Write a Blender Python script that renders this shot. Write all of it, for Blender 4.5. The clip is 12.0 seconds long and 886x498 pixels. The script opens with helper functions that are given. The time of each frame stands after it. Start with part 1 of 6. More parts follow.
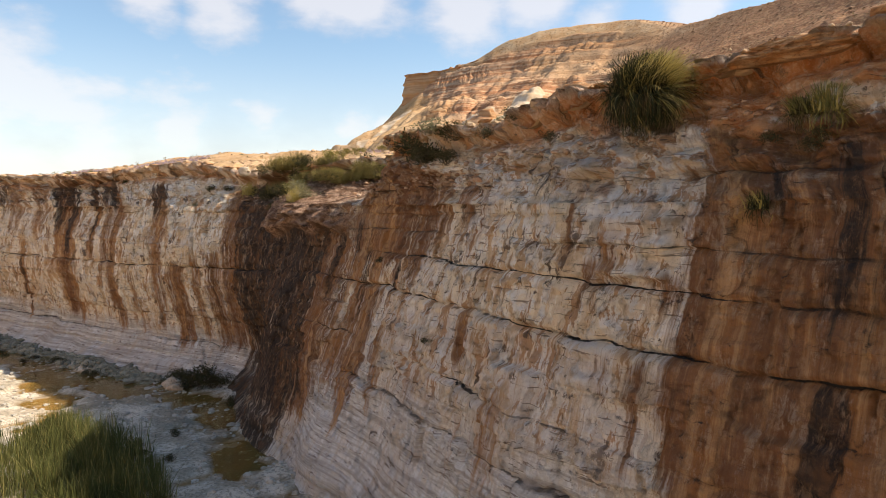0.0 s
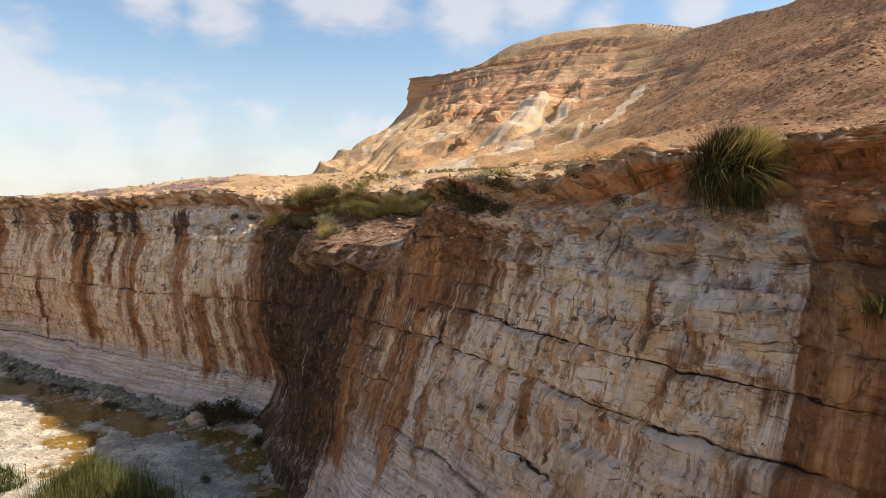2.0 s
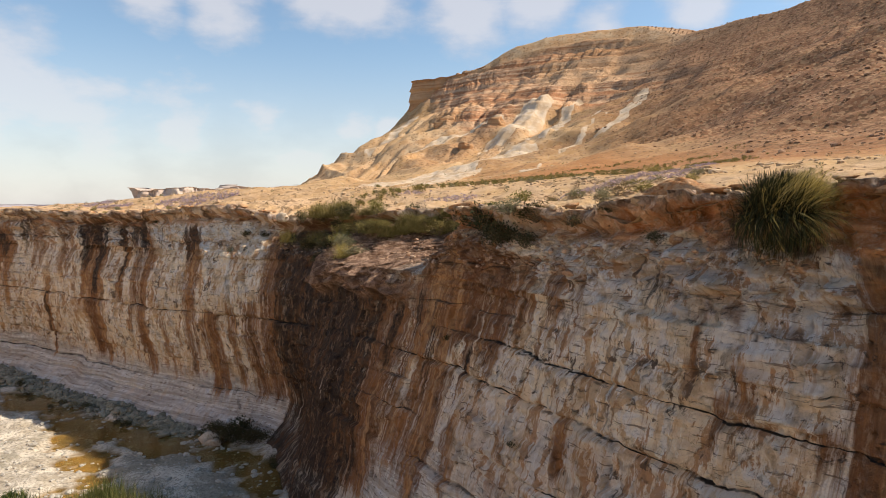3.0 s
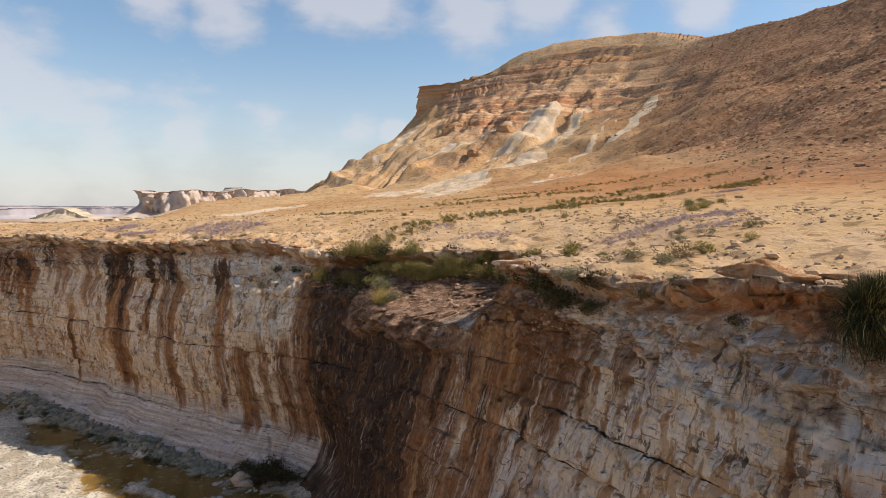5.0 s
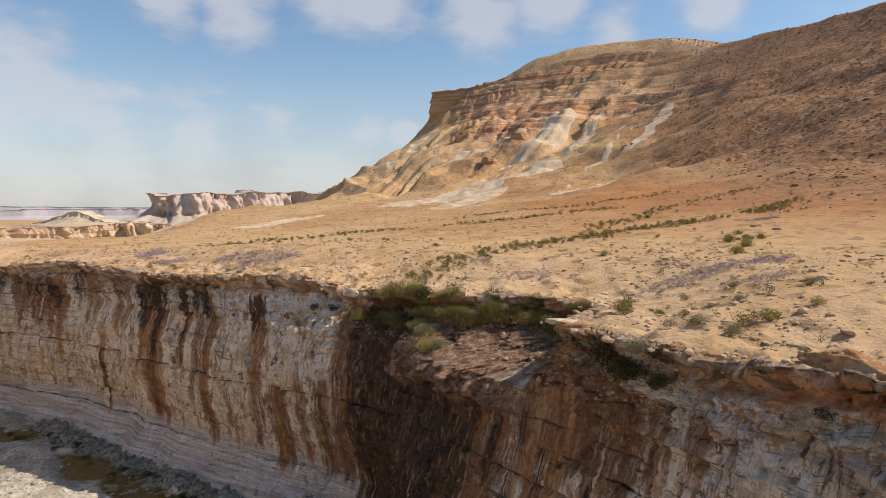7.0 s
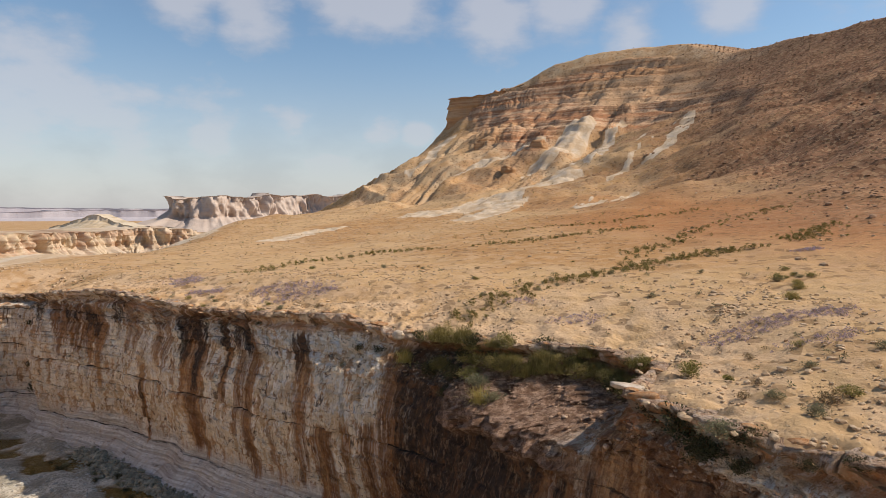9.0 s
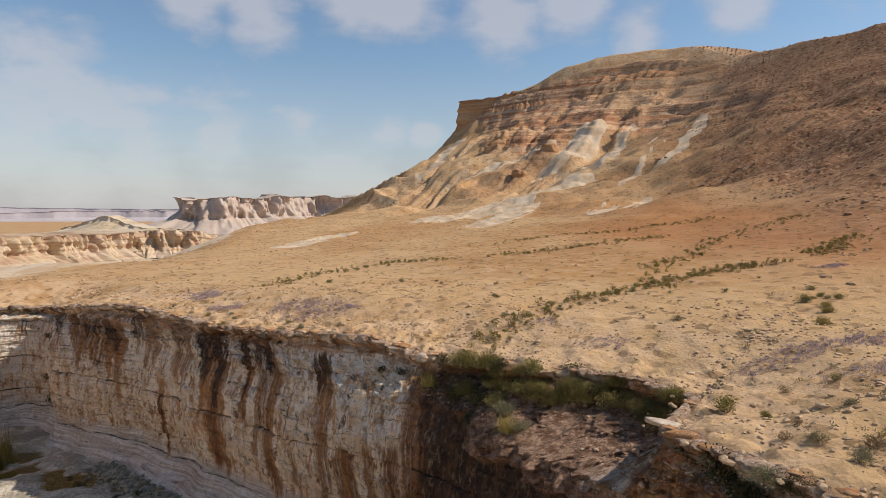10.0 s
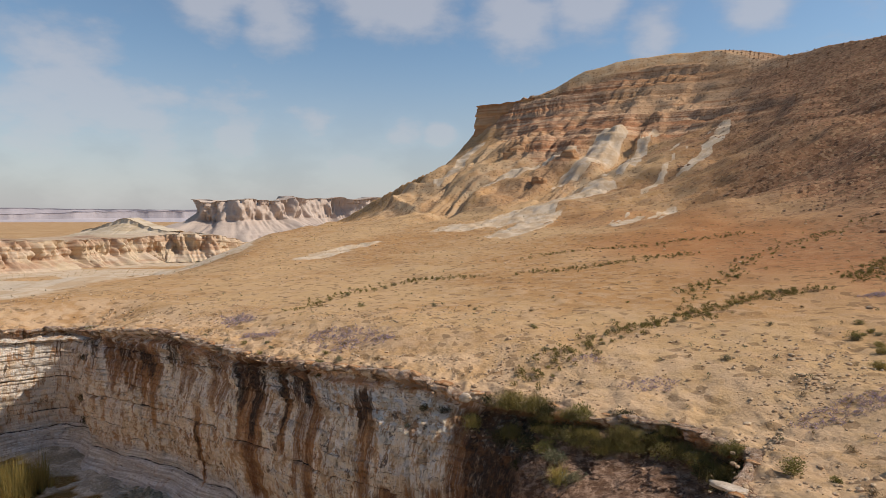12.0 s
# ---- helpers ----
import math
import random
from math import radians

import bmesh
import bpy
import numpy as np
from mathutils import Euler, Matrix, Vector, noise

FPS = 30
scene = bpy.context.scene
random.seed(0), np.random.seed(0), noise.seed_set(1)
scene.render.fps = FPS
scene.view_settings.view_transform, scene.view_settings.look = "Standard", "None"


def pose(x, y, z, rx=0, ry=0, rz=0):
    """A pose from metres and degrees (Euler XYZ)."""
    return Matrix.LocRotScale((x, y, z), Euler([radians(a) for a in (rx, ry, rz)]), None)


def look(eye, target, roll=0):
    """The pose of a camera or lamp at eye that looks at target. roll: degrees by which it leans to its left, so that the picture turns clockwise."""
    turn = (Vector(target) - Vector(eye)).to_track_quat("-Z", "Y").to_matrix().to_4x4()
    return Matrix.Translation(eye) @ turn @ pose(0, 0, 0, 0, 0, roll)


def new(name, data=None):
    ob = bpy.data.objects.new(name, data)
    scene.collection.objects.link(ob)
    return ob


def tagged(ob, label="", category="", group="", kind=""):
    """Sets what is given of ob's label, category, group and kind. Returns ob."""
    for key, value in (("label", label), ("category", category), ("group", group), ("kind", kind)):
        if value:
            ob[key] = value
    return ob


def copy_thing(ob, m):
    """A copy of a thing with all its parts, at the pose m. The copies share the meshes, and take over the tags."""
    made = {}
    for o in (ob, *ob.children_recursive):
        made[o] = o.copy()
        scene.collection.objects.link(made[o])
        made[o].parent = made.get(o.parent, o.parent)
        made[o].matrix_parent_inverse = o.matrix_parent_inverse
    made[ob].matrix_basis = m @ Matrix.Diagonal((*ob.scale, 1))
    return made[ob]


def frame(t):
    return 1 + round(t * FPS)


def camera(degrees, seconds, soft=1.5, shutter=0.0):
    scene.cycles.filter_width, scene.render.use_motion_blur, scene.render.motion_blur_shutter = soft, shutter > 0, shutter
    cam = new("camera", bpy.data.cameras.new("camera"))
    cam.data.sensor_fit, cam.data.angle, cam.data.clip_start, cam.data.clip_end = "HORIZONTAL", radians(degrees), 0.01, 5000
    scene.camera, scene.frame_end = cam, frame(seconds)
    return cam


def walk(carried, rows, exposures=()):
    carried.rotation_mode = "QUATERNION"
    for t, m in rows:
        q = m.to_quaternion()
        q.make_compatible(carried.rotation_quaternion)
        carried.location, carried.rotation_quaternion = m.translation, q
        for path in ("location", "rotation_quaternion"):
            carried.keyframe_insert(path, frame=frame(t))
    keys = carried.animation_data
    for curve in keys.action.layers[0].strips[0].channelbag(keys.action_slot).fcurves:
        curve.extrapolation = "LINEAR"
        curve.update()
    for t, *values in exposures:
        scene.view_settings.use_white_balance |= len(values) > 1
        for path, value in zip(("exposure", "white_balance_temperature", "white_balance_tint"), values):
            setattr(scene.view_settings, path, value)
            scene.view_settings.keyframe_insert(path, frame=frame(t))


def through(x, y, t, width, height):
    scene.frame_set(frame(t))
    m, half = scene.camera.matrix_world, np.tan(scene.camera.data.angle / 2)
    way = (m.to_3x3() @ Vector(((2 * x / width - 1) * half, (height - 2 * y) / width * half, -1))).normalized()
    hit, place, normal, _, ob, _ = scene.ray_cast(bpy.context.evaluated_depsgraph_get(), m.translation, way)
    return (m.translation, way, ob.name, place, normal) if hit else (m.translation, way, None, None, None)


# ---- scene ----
cam = camera(70.9, 12.0, soft=0.75)
METRES, EYE, TILT, LEAN, TURN = 12.0, 7.4, -3.7, 0.0, 0.0
ROWS = [
    (0.0, 0.0, 0.0, 0.0, 0.0, 0.0, -0.0),
    (0.5, -0.025, 0.0118, 0.0285, 0.05, -0.01, -0.03),
    (1.0, -0.0478, 0.0231, 0.054, 0.07, -0.02, -0.02),
    (1.5, -0.0736, 0.0358, 0.0819, 0.09, 0.01, -0.04),
    (2.0, -0.0972, 0.0464, 0.1082, 0.09, 0.01, -0.06),
    (2.5, -0.1232, 0.0575, 0.1376, 0.12, 0.03, -0.06),
    (3.0, -0.148, 0.067, 0.1655, 0.13, 0.08, -0.05),
    (5.0, -0.2538, 0.0945, 0.2884, 0.43, 0.21, -0.14),
    (5.5, -0.2807, 0.1015, 0.3202, 0.58, 0.24, -0.17),
    (6.0, -0.3053, 0.1065, 0.3526, 0.75, 0.27, -0.2),
    (6.5, -0.331, 0.1106, 0.3861, 0.99, 0.29, -0.23),
    (7.0, -0.3566, 0.1123, 0.418, 1.25, 0.31, -0.27),
    (9.0, -0.4721, 0.1249, 0.5556, 2.46, 0.44, -0.44),
    (9.5, -0.4988, 0.1335, 0.5915, 2.8, 0.48, -0.48),
    (10.0, -0.528, 0.1387, 0.6293, 3.17, 0.46, -0.51),
    (10.5, -0.5527, 0.1425, 0.6617, 3.49, 0.47, -0.55),
    (11.0, -0.578, 0.1459, 0.696, 3.83, 0.48, -0.57),
    (11.5, -0.6019, 0.1499, 0.7254, 4.16, 0.49, -0.59),
    (12.0, -0.6293, 0.1543, 0.756, 4.49, 0.48, -0.61),
]
walk(cam, [(t, pose(0, 0, EYE, TILT, LEAN, TURN) @ pose(METRES * x, METRES * y, METRES * z, 90 + pitch, roll, yaw)) for t, x, y, z, yaw, pitch, roll in ROWS],
     [(0.0, 0.64, 7050, 10), (2.5, 0.40, 6900, 10), (5.5, 0.13, 6600, 10), (9.5, -0.11, 6500, 10), (12.0, -0.26, 6450, 10)])

# ---- light, sky, exposure ----
SUN_DIR = Vector((0.985 * math.cos(radians(44)), 0.07 * math.cos(radians(44)), math.sin(radians(44)))).normalized()
sun = new("sun", bpy.data.lights.new("sun", "SUN"))
sun.data.energy, sun.data.angle, sun.data.color = 5.0, radians(0.55), (1.0, 0.91, 0.79)
sun.matrix_world = look(SUN_DIR * 300, (0, 0, 0))

world = bpy.data.worlds.new("sky")
scene.world = world
world.use_nodes = True
wt = world.node_tree
wt.nodes.clear()
w_out = wt.nodes.new("ShaderNodeOutputWorld")
w_bg = wt.nodes.new("ShaderNodeBackground")
w_sky = wt.nodes.new("ShaderNodeTexSky")
w_sky.sky_type, w_sky.sun_disc = "NISHITA", False
w_sky.sun_elevation, w_sky.sun_rotation = radians(44), math.atan2(SUN_DIR.x, SUN_DIR.y)
w_sky.altitude, w_sky.air_density, w_sky.dust_density, w_sky.ozone_density = 400, 1.1, 0.7, 0.25
w_bg.inputs["Strength"].default_value = 0.117


def wnode(kind, **values):
    n = wt.nodes.new(kind)
    for k, v in values.items():
        setattr(n, k, v)
    return n


def wlink(a, b):
    wt.links.new(a, b)


w_co = wnode("ShaderNodeTexCoord")
w_map = wnode("ShaderNodeMapping")
w_map.inputs["Scale"].default_value = (1.0, 1.0, 2.0)
w_n = wnode("ShaderNodeTexNoise")
w_n.inputs["Scale"].default_value, w_n.inputs["Detail"].default_value, w_n.inputs["Roughness"].default_value = 7.0, 8.0, 0.56
wlink(w_co.outputs["Generated"], w_map.inputs["Vector"])
wlink(w_map.outputs["Vector"], w_n.inputs["Vector"])
# soft clouds: direction and reach of each bank
CLOUDS = [(-0.545, 0.826, 0.140, 0.19), (-0.578, 0.807, 0.119, 0.19), (-0.134, 0.941, 0.309, 0.108), (-0.190, 0.929, 0.317, 0.079), (0.043, 0.954, 0.296, 0.097), (0.125, 0.943, 0.309, 0.091), (-0.141, 0.981, 0.132, 0.062), (-0.088, 0.989, 0.120, 0.045), (0.233, 0.935, 0.266, 0.057), (-0.416, 0.863, 0.288, 0.068), (-0.309, 0.909, 0.279, 0.068), (-0.389, 0.915, 0.107, 0.125), (-0.488, 0.869, 0.081, 0.125), (-0.275, 0.954, 0.124, 0.102), (-0.557, 0.828, 0.055, 0.136), (-0.211, 0.975, 0.066, 0.136), (0.355, 0.892, 0.281, 0.068), (-0.697, 0.699, 0.159, 0.170), (-0.602, 0.712, 0.362, 0.159), (-0.077, 0.871, 0.484, 0.182), (0.486, 0.794, 0.365, 0.159), (0.9, 0.3, 0.35, 0.3), (0.2, -0.9, 0.4, 0.35), (-0.9, -0.2, 0.35, 0.3)]
bank = None
for cx, cy, cz, reach in CLOUDS:
    dist = wnode("ShaderNodeVectorMath", operation="DISTANCE")
    wlink(w_co.outputs["Generated"], dist.inputs[0])
    dist.inputs[1].default_value = Vector((cx, cy, cz)).normalized()
    fall = wnode("ShaderNodeMapRange")
    fall.inputs["From Min"].default_value, fall.inputs["From Max"].default_value = reach, 0.0
    wlink(dist.outputs["Value"], fall.inputs["Value"])
    if bank is None:
        bank = fall.outputs["Result"]
    else:
        top = wnode("ShaderNodeMath", operation="MAXIMUM")
        wlink(bank, top.inputs[0])
        wlink(fall.outputs["Result"], top.inputs[1])
        bank = top.outputs[0]
w_sum = wnode("ShaderNodeMath", operation="MULTIPLY_ADD")
wlink(bank, w_sum.inputs[0])
w_sum.inputs[1].default_value = 0.40
wlink(w_n.outputs["Fac"], w_sum.inputs[2])
w_ramp = wnode("ShaderNodeMapRange", interpolation_type="SMOOTHSTEP")
w_ramp.inputs["From Min"].default_value, w_ramp.inputs["From Max"].default_value = 0.55, 0.88
w_ramp.inputs["To Max"].default_value = 0.62
wlink(w_sum.outputs[0], w_ramp.inputs["Value"])
w_sep = wnode("ShaderNodeSeparateXYZ")
w_haze = wnode("ShaderNodeMapRange", interpolation_type="SMOOTHSTEP")
w_haze.inputs["From Min"].default_value, w_haze.inputs["From Max"].default_value = 0.27, -0.03
w_haze.inputs["To Max"].default_value = 0.78
w_max = wnode("ShaderNodeMath", operation="MAXIMUM")
w_mix = wnode("ShaderNodeMix", data_type="RGBA")
w_white = wnode("ShaderNodeMix", data_type="RGBA")
w_white.inputs["A"].default_value, w_white.inputs["B"].default_value = (4.6, 4.45, 4.85, 1), (6.1, 6.0, 6.25, 1)
wlink(w_ramp.outputs["Result"], w_white.inputs["Factor"])
wlink(w_white.outputs["Result"], w_mix.inputs["B"])
wlink(w_co.outputs["Generated"], w_sep.inputs["Vector"])
wlink(w_sep.outputs["Z"], w_haze.inputs["Value"])
wlink(w_ramp.outputs["Result"], w_max.inputs[0])
wlink(w_haze.outputs["Result"], w_max.inputs[1])
wlink(w_max.outputs[0], w_mix.inputs["Factor"])
w_tint = wnode("ShaderNodeMix", data_type="RGBA", blend_type="MULTIPLY")
w_tint.inputs["Factor"].default_value, w_tint.inputs["B"].default_value = 1.0, (0.91, 1.02, 1.09, 1)
wlink(w_sky.outputs["Color"], w_tint.inputs["A"])
wlink(w_tint.outputs["Result"], w_mix.inputs["A"])
wlink(w_mix.outputs["Result"], w_bg.inputs["Color"])
wlink(w_bg.outputs["Background"], w_out.inputs["Surface"])


# ---- noise in numpy ----
def lattice(ix, iy, iz, seed):
    h = (ix.astype(np.int64) * 374761393 + iy.astype(np.int64) * 668265263 + iz.astype(np.int64) * 2147483647 + seed * 1274126177) & 0xFFFFFFFF
    h = ((h ^ (h >> 13)) * 1274126177) & 0xFFFFFFFF
    h = ((h ^ (h >> 16)) * 2246822519) & 0xFFFFFFFF
    return ((h ^ (h >> 15)) & 0xFFFFFF) / 16777215.0


def vnoise(x, y, z=None, seed=0):
    """Smooth value noise in -1..1, in two or three dimensions."""
    x, y = np.broadcast_arrays(np.asarray(x, float), np.asarray(y, float))
    fx, fy = np.floor(x), np.floor(y)
    tx, ty = x - fx, y - fy
    sx, sy = tx * tx * (3 - 2 * tx), ty * ty * (3 - 2 * ty)
    ix, iy = fx.astype(np.int64), fy.astype(np.int64)

    def layer(iz):
        a = lattice(ix, iy, iz, seed) * (1 - sx) + lattice(ix + 1, iy, iz, seed) * sx
        b = lattice(ix, iy + 1, iz, seed) * (1 - sx) + lattice(ix + 1, iy + 1, iz, seed) * sx
        return a * (1 - sy) + b * sy
    if z is None:
        return layer(np.zeros_like(ix)) * 2 - 1
    z = np.broadcast_to(np.asarray(z, float), x.shape)
    fz = np.floor(z)
    tz = z - fz
    sz = tz * tz * (3 - 2 * tz)
    iz = fz.astype(np.int64)
    return (layer(iz) * (1 - sz) + layer(iz + 1) * sz) * 2 - 1


def fbm(x, y, z=None, octaves=4, seed=0, gain=0.5):
    total, amp = 0.0, 1.0
    for k in range(octaves):
        f = 2.03 ** k
        total = total + amp * vnoise(x * f, y * f, None if z is None else z * f, seed + 17 * k)
        amp *= gain
    return total


def cells(x, y, seed=0):
    """Distance to the nearest of scattered points, one in each unit square, and that point's own number in 0..1."""
    fx, fy = np.floor(x).astype(np.int64), np.floor(y).astype(np.int64)
    best, own = np.full(x.shape, 9.0), np.zeros(x.shape)
    for i in (-1, 0, 1):
        for j in (-1, 0, 1):
            cx, cy = fx + i, fy + j
            d = np.hypot(cx + lattice(cx, cy, cx * 0, seed) - x, cy + lattice(cx, cy, cx * 0, seed + 1) - y)
            own = np.where(d < best, lattice(cx, cy, cx * 0, seed + 2), own)
            best = np.minimum(best, d)
    return best, own


def smooth(a, b, x):
    t = np.clip((x - a) / (b - a), 0, 1)
    return t * t * (3 - 2 * t)


def spline(points, n=40):
    """A Catmull-Rom curve through the rows of points, n steps a span; also the row number at each step."""
    p = np.asarray(points, float)
    p = np.vstack([2 * p[0] - p[1], p, 2 * p[-1] - p[-2]])
    out, at = [], []
    for i in range(1, len(p) - 2):
        t = np.arange(n)[:, None] / n
        a, b, c, d = p[i - 1], p[i], p[i + 1], p[i + 2]
        out.append(0.5 * (2 * b + (c - a) * t + (2 * a - 5 * b + 4 * c - d) * t ** 2 + (3 * b - a - 3 * c + d) * t ** 3))
        at.append(i - 1 + t[:, 0])
    out.append(p[-2][None])
    at.append([len(p) - 3])
    return np.vstack(out), np.concatenate(at)


# ---- mesh helpers ----
def mesh_of(name, verts, faces, material=None, flat=False):
    """A mesh from an array of places and an array of quads or triangles."""
    verts, faces = np.asarray(verts, np.float32), np.asarray(faces, np.int32)
    me = bpy.data.meshes.new(name)
    k = faces.shape[1]
    me.vertices.add(len(verts))
    me.vertices.foreach_set("co", verts.ravel())
    me.loops.add(faces.size)
    me.loops.foreach_set("vertex_index", faces.ravel())
    me.polygons.add(len(faces))
    me.polygons.foreach_set("loop_start", np.arange(len(faces), dtype=np.int32) * k)
    me.polygons.foreach_set("use_smooth", np.full(len(faces), not flat))
    me.update(calc_edges=True)
    me.validate()
    if material:
        me.materials.append(material)
    return me


def grid_faces(rows, cols, flip=False):
    i = np.arange(rows * cols).reshape(rows, cols)
    q = np.stack([i[:-1, :-1], i[:-1, 1:], i[1:, 1:], i[1:, :-1]], -1).reshape(-1, 4)
    return q[:, ::-1] if flip else q


def attribute(me, name, values):
    me.attributes.new(name, "FLOAT", "POINT").data.foreach_set("value", np.asarray(values, np.float32).ravel())


def child(name, me, parent, label="", m=None):
    ob = new(name, me)
    ob.parent = parent
    if m is not None:
        ob.matrix_basis = m
    return tagged(ob, label) if label else ob


# ---- materials ----
class Nodes:
    """Short hand for building a material's nodes."""

    def __init__(self, name):
        self.mat = bpy.data.materials.new(name)
        self.mat.use_nodes = True
        self.tree = self.mat.node_tree
        self.bsdf = self.tree.nodes["Principled BSDF"]
        self.co = self.tree.nodes.new("ShaderNodeTexCoord").outputs["Object"]

    def put(self, socket, value):
        if isinstance(value, bpy.types.NodeSocket):
            self.tree.links.new(value, socket)
        elif isinstance(value, tuple) and len(value) == 3 and socket.type == "RGBA":
            socket.default_value = (*value, 1)
        else:
            socket.default_value = value

    def attr(self, name):
        n = self.tree.nodes.new("ShaderNodeAttribute")
        n.attribute_name = name
        return n.outputs["Fac"]

    def noise(self, scale, detail=5.0, rough=0.55, vec=None, distort=0.0):
        n = self.tree.nodes.new("ShaderNodeTexNoise")
        for k, v in (("Scale", scale), ("Detail", detail), ("Roughness", rough), ("Distortion", distort), ("Vector", vec or self.co)):
            self.put(n.inputs[k], v)
        return n.outputs["Fac"]

    def voronoi(self, scale, vec=None, feature="F1", out="Distance"):
        n = self.tree.nodes.new("ShaderNodeTexVoronoi")
        n.feature = feature
        self.put(n.inputs["Scale"], scale)
        self.put(n.inputs["Vector"], vec or self.co)
        return n.outputs[out]

    def stretch(self, sx, sy, sz, vec=None):
        n = self.tree.nodes.new("ShaderNodeMapping")
        self.put(n.inputs["Vector"], vec or self.co)
        n.inputs["Scale"].default_value = (sx, sy, sz)
        return n.outputs["Vector"]

    def xyz(self, x, y, z=0.0):
        n = self.tree.nodes.new("ShaderNodeCombineXYZ")
        for s, v in zip(n.inputs, (x, y, z)):
            self.put(s, v)
        return n.outputs["Vector"]

    def math(self, op, a, b=0.0):
        n = self.tree.nodes.new("ShaderNodeMath")
        n.operation = op
        self.put(n.inputs[0], a)
        self.put(n.inputs[1], b)
        return n.outputs[0]

    def ramp(self, value, lo, hi, to_lo=0.0, to_hi=1.0):
        n = self.tree.nodes.new("ShaderNodeMapRange")
        n.interpolation_type = "SMOOTHSTEP"
        for k, v in (("Value", value), ("From Min", lo), ("From Max", hi), ("To Min", to_lo), ("To Max", to_hi)):
            self.put(n.inputs[k], v)
        return n.outputs["Result"]

    def mix(self, fac, a, b, blend="MIX"):
        n = self.tree.nodes.new("ShaderNodeMix")
        n.data_type, n.blend_type = "RGBA", blend
        self.put(n.inputs["Factor"], fac)
        self.put(n.inputs["A"], a)
        self.put(n.inputs["B"], b)
        return n.outputs["Result"]

    def random(self):
        return self.tree.nodes.new("ShaderNodeObjectInfo").outputs["Random"]

    def island(self):
        return self.tree.nodes.new("ShaderNodeNewGeometry").outputs["Random Per Island"]

    def done(self, colour, rough=0.9, bump=None, strength=0.5, distance=0.05, spec=0.2):
        self.put(self.bsdf.inputs["Base Color"], colour)
        self.put(self.bsdf.inputs["Roughness"], rough)
        self.bsdf.inputs["Specular IOR Level"].default_value = spec
        if bump is not None:
            n = self.tree.nodes.new("ShaderNodeBump")
            n.inputs["Strength"].default_value, n.inputs["Distance"].default_value = strength, distance
            self.put(n.inputs["Height"], bump)
            self.tree.links.new(n.outputs["Normal"], self.bsdf.inputs["Normal"])
        return self.mat


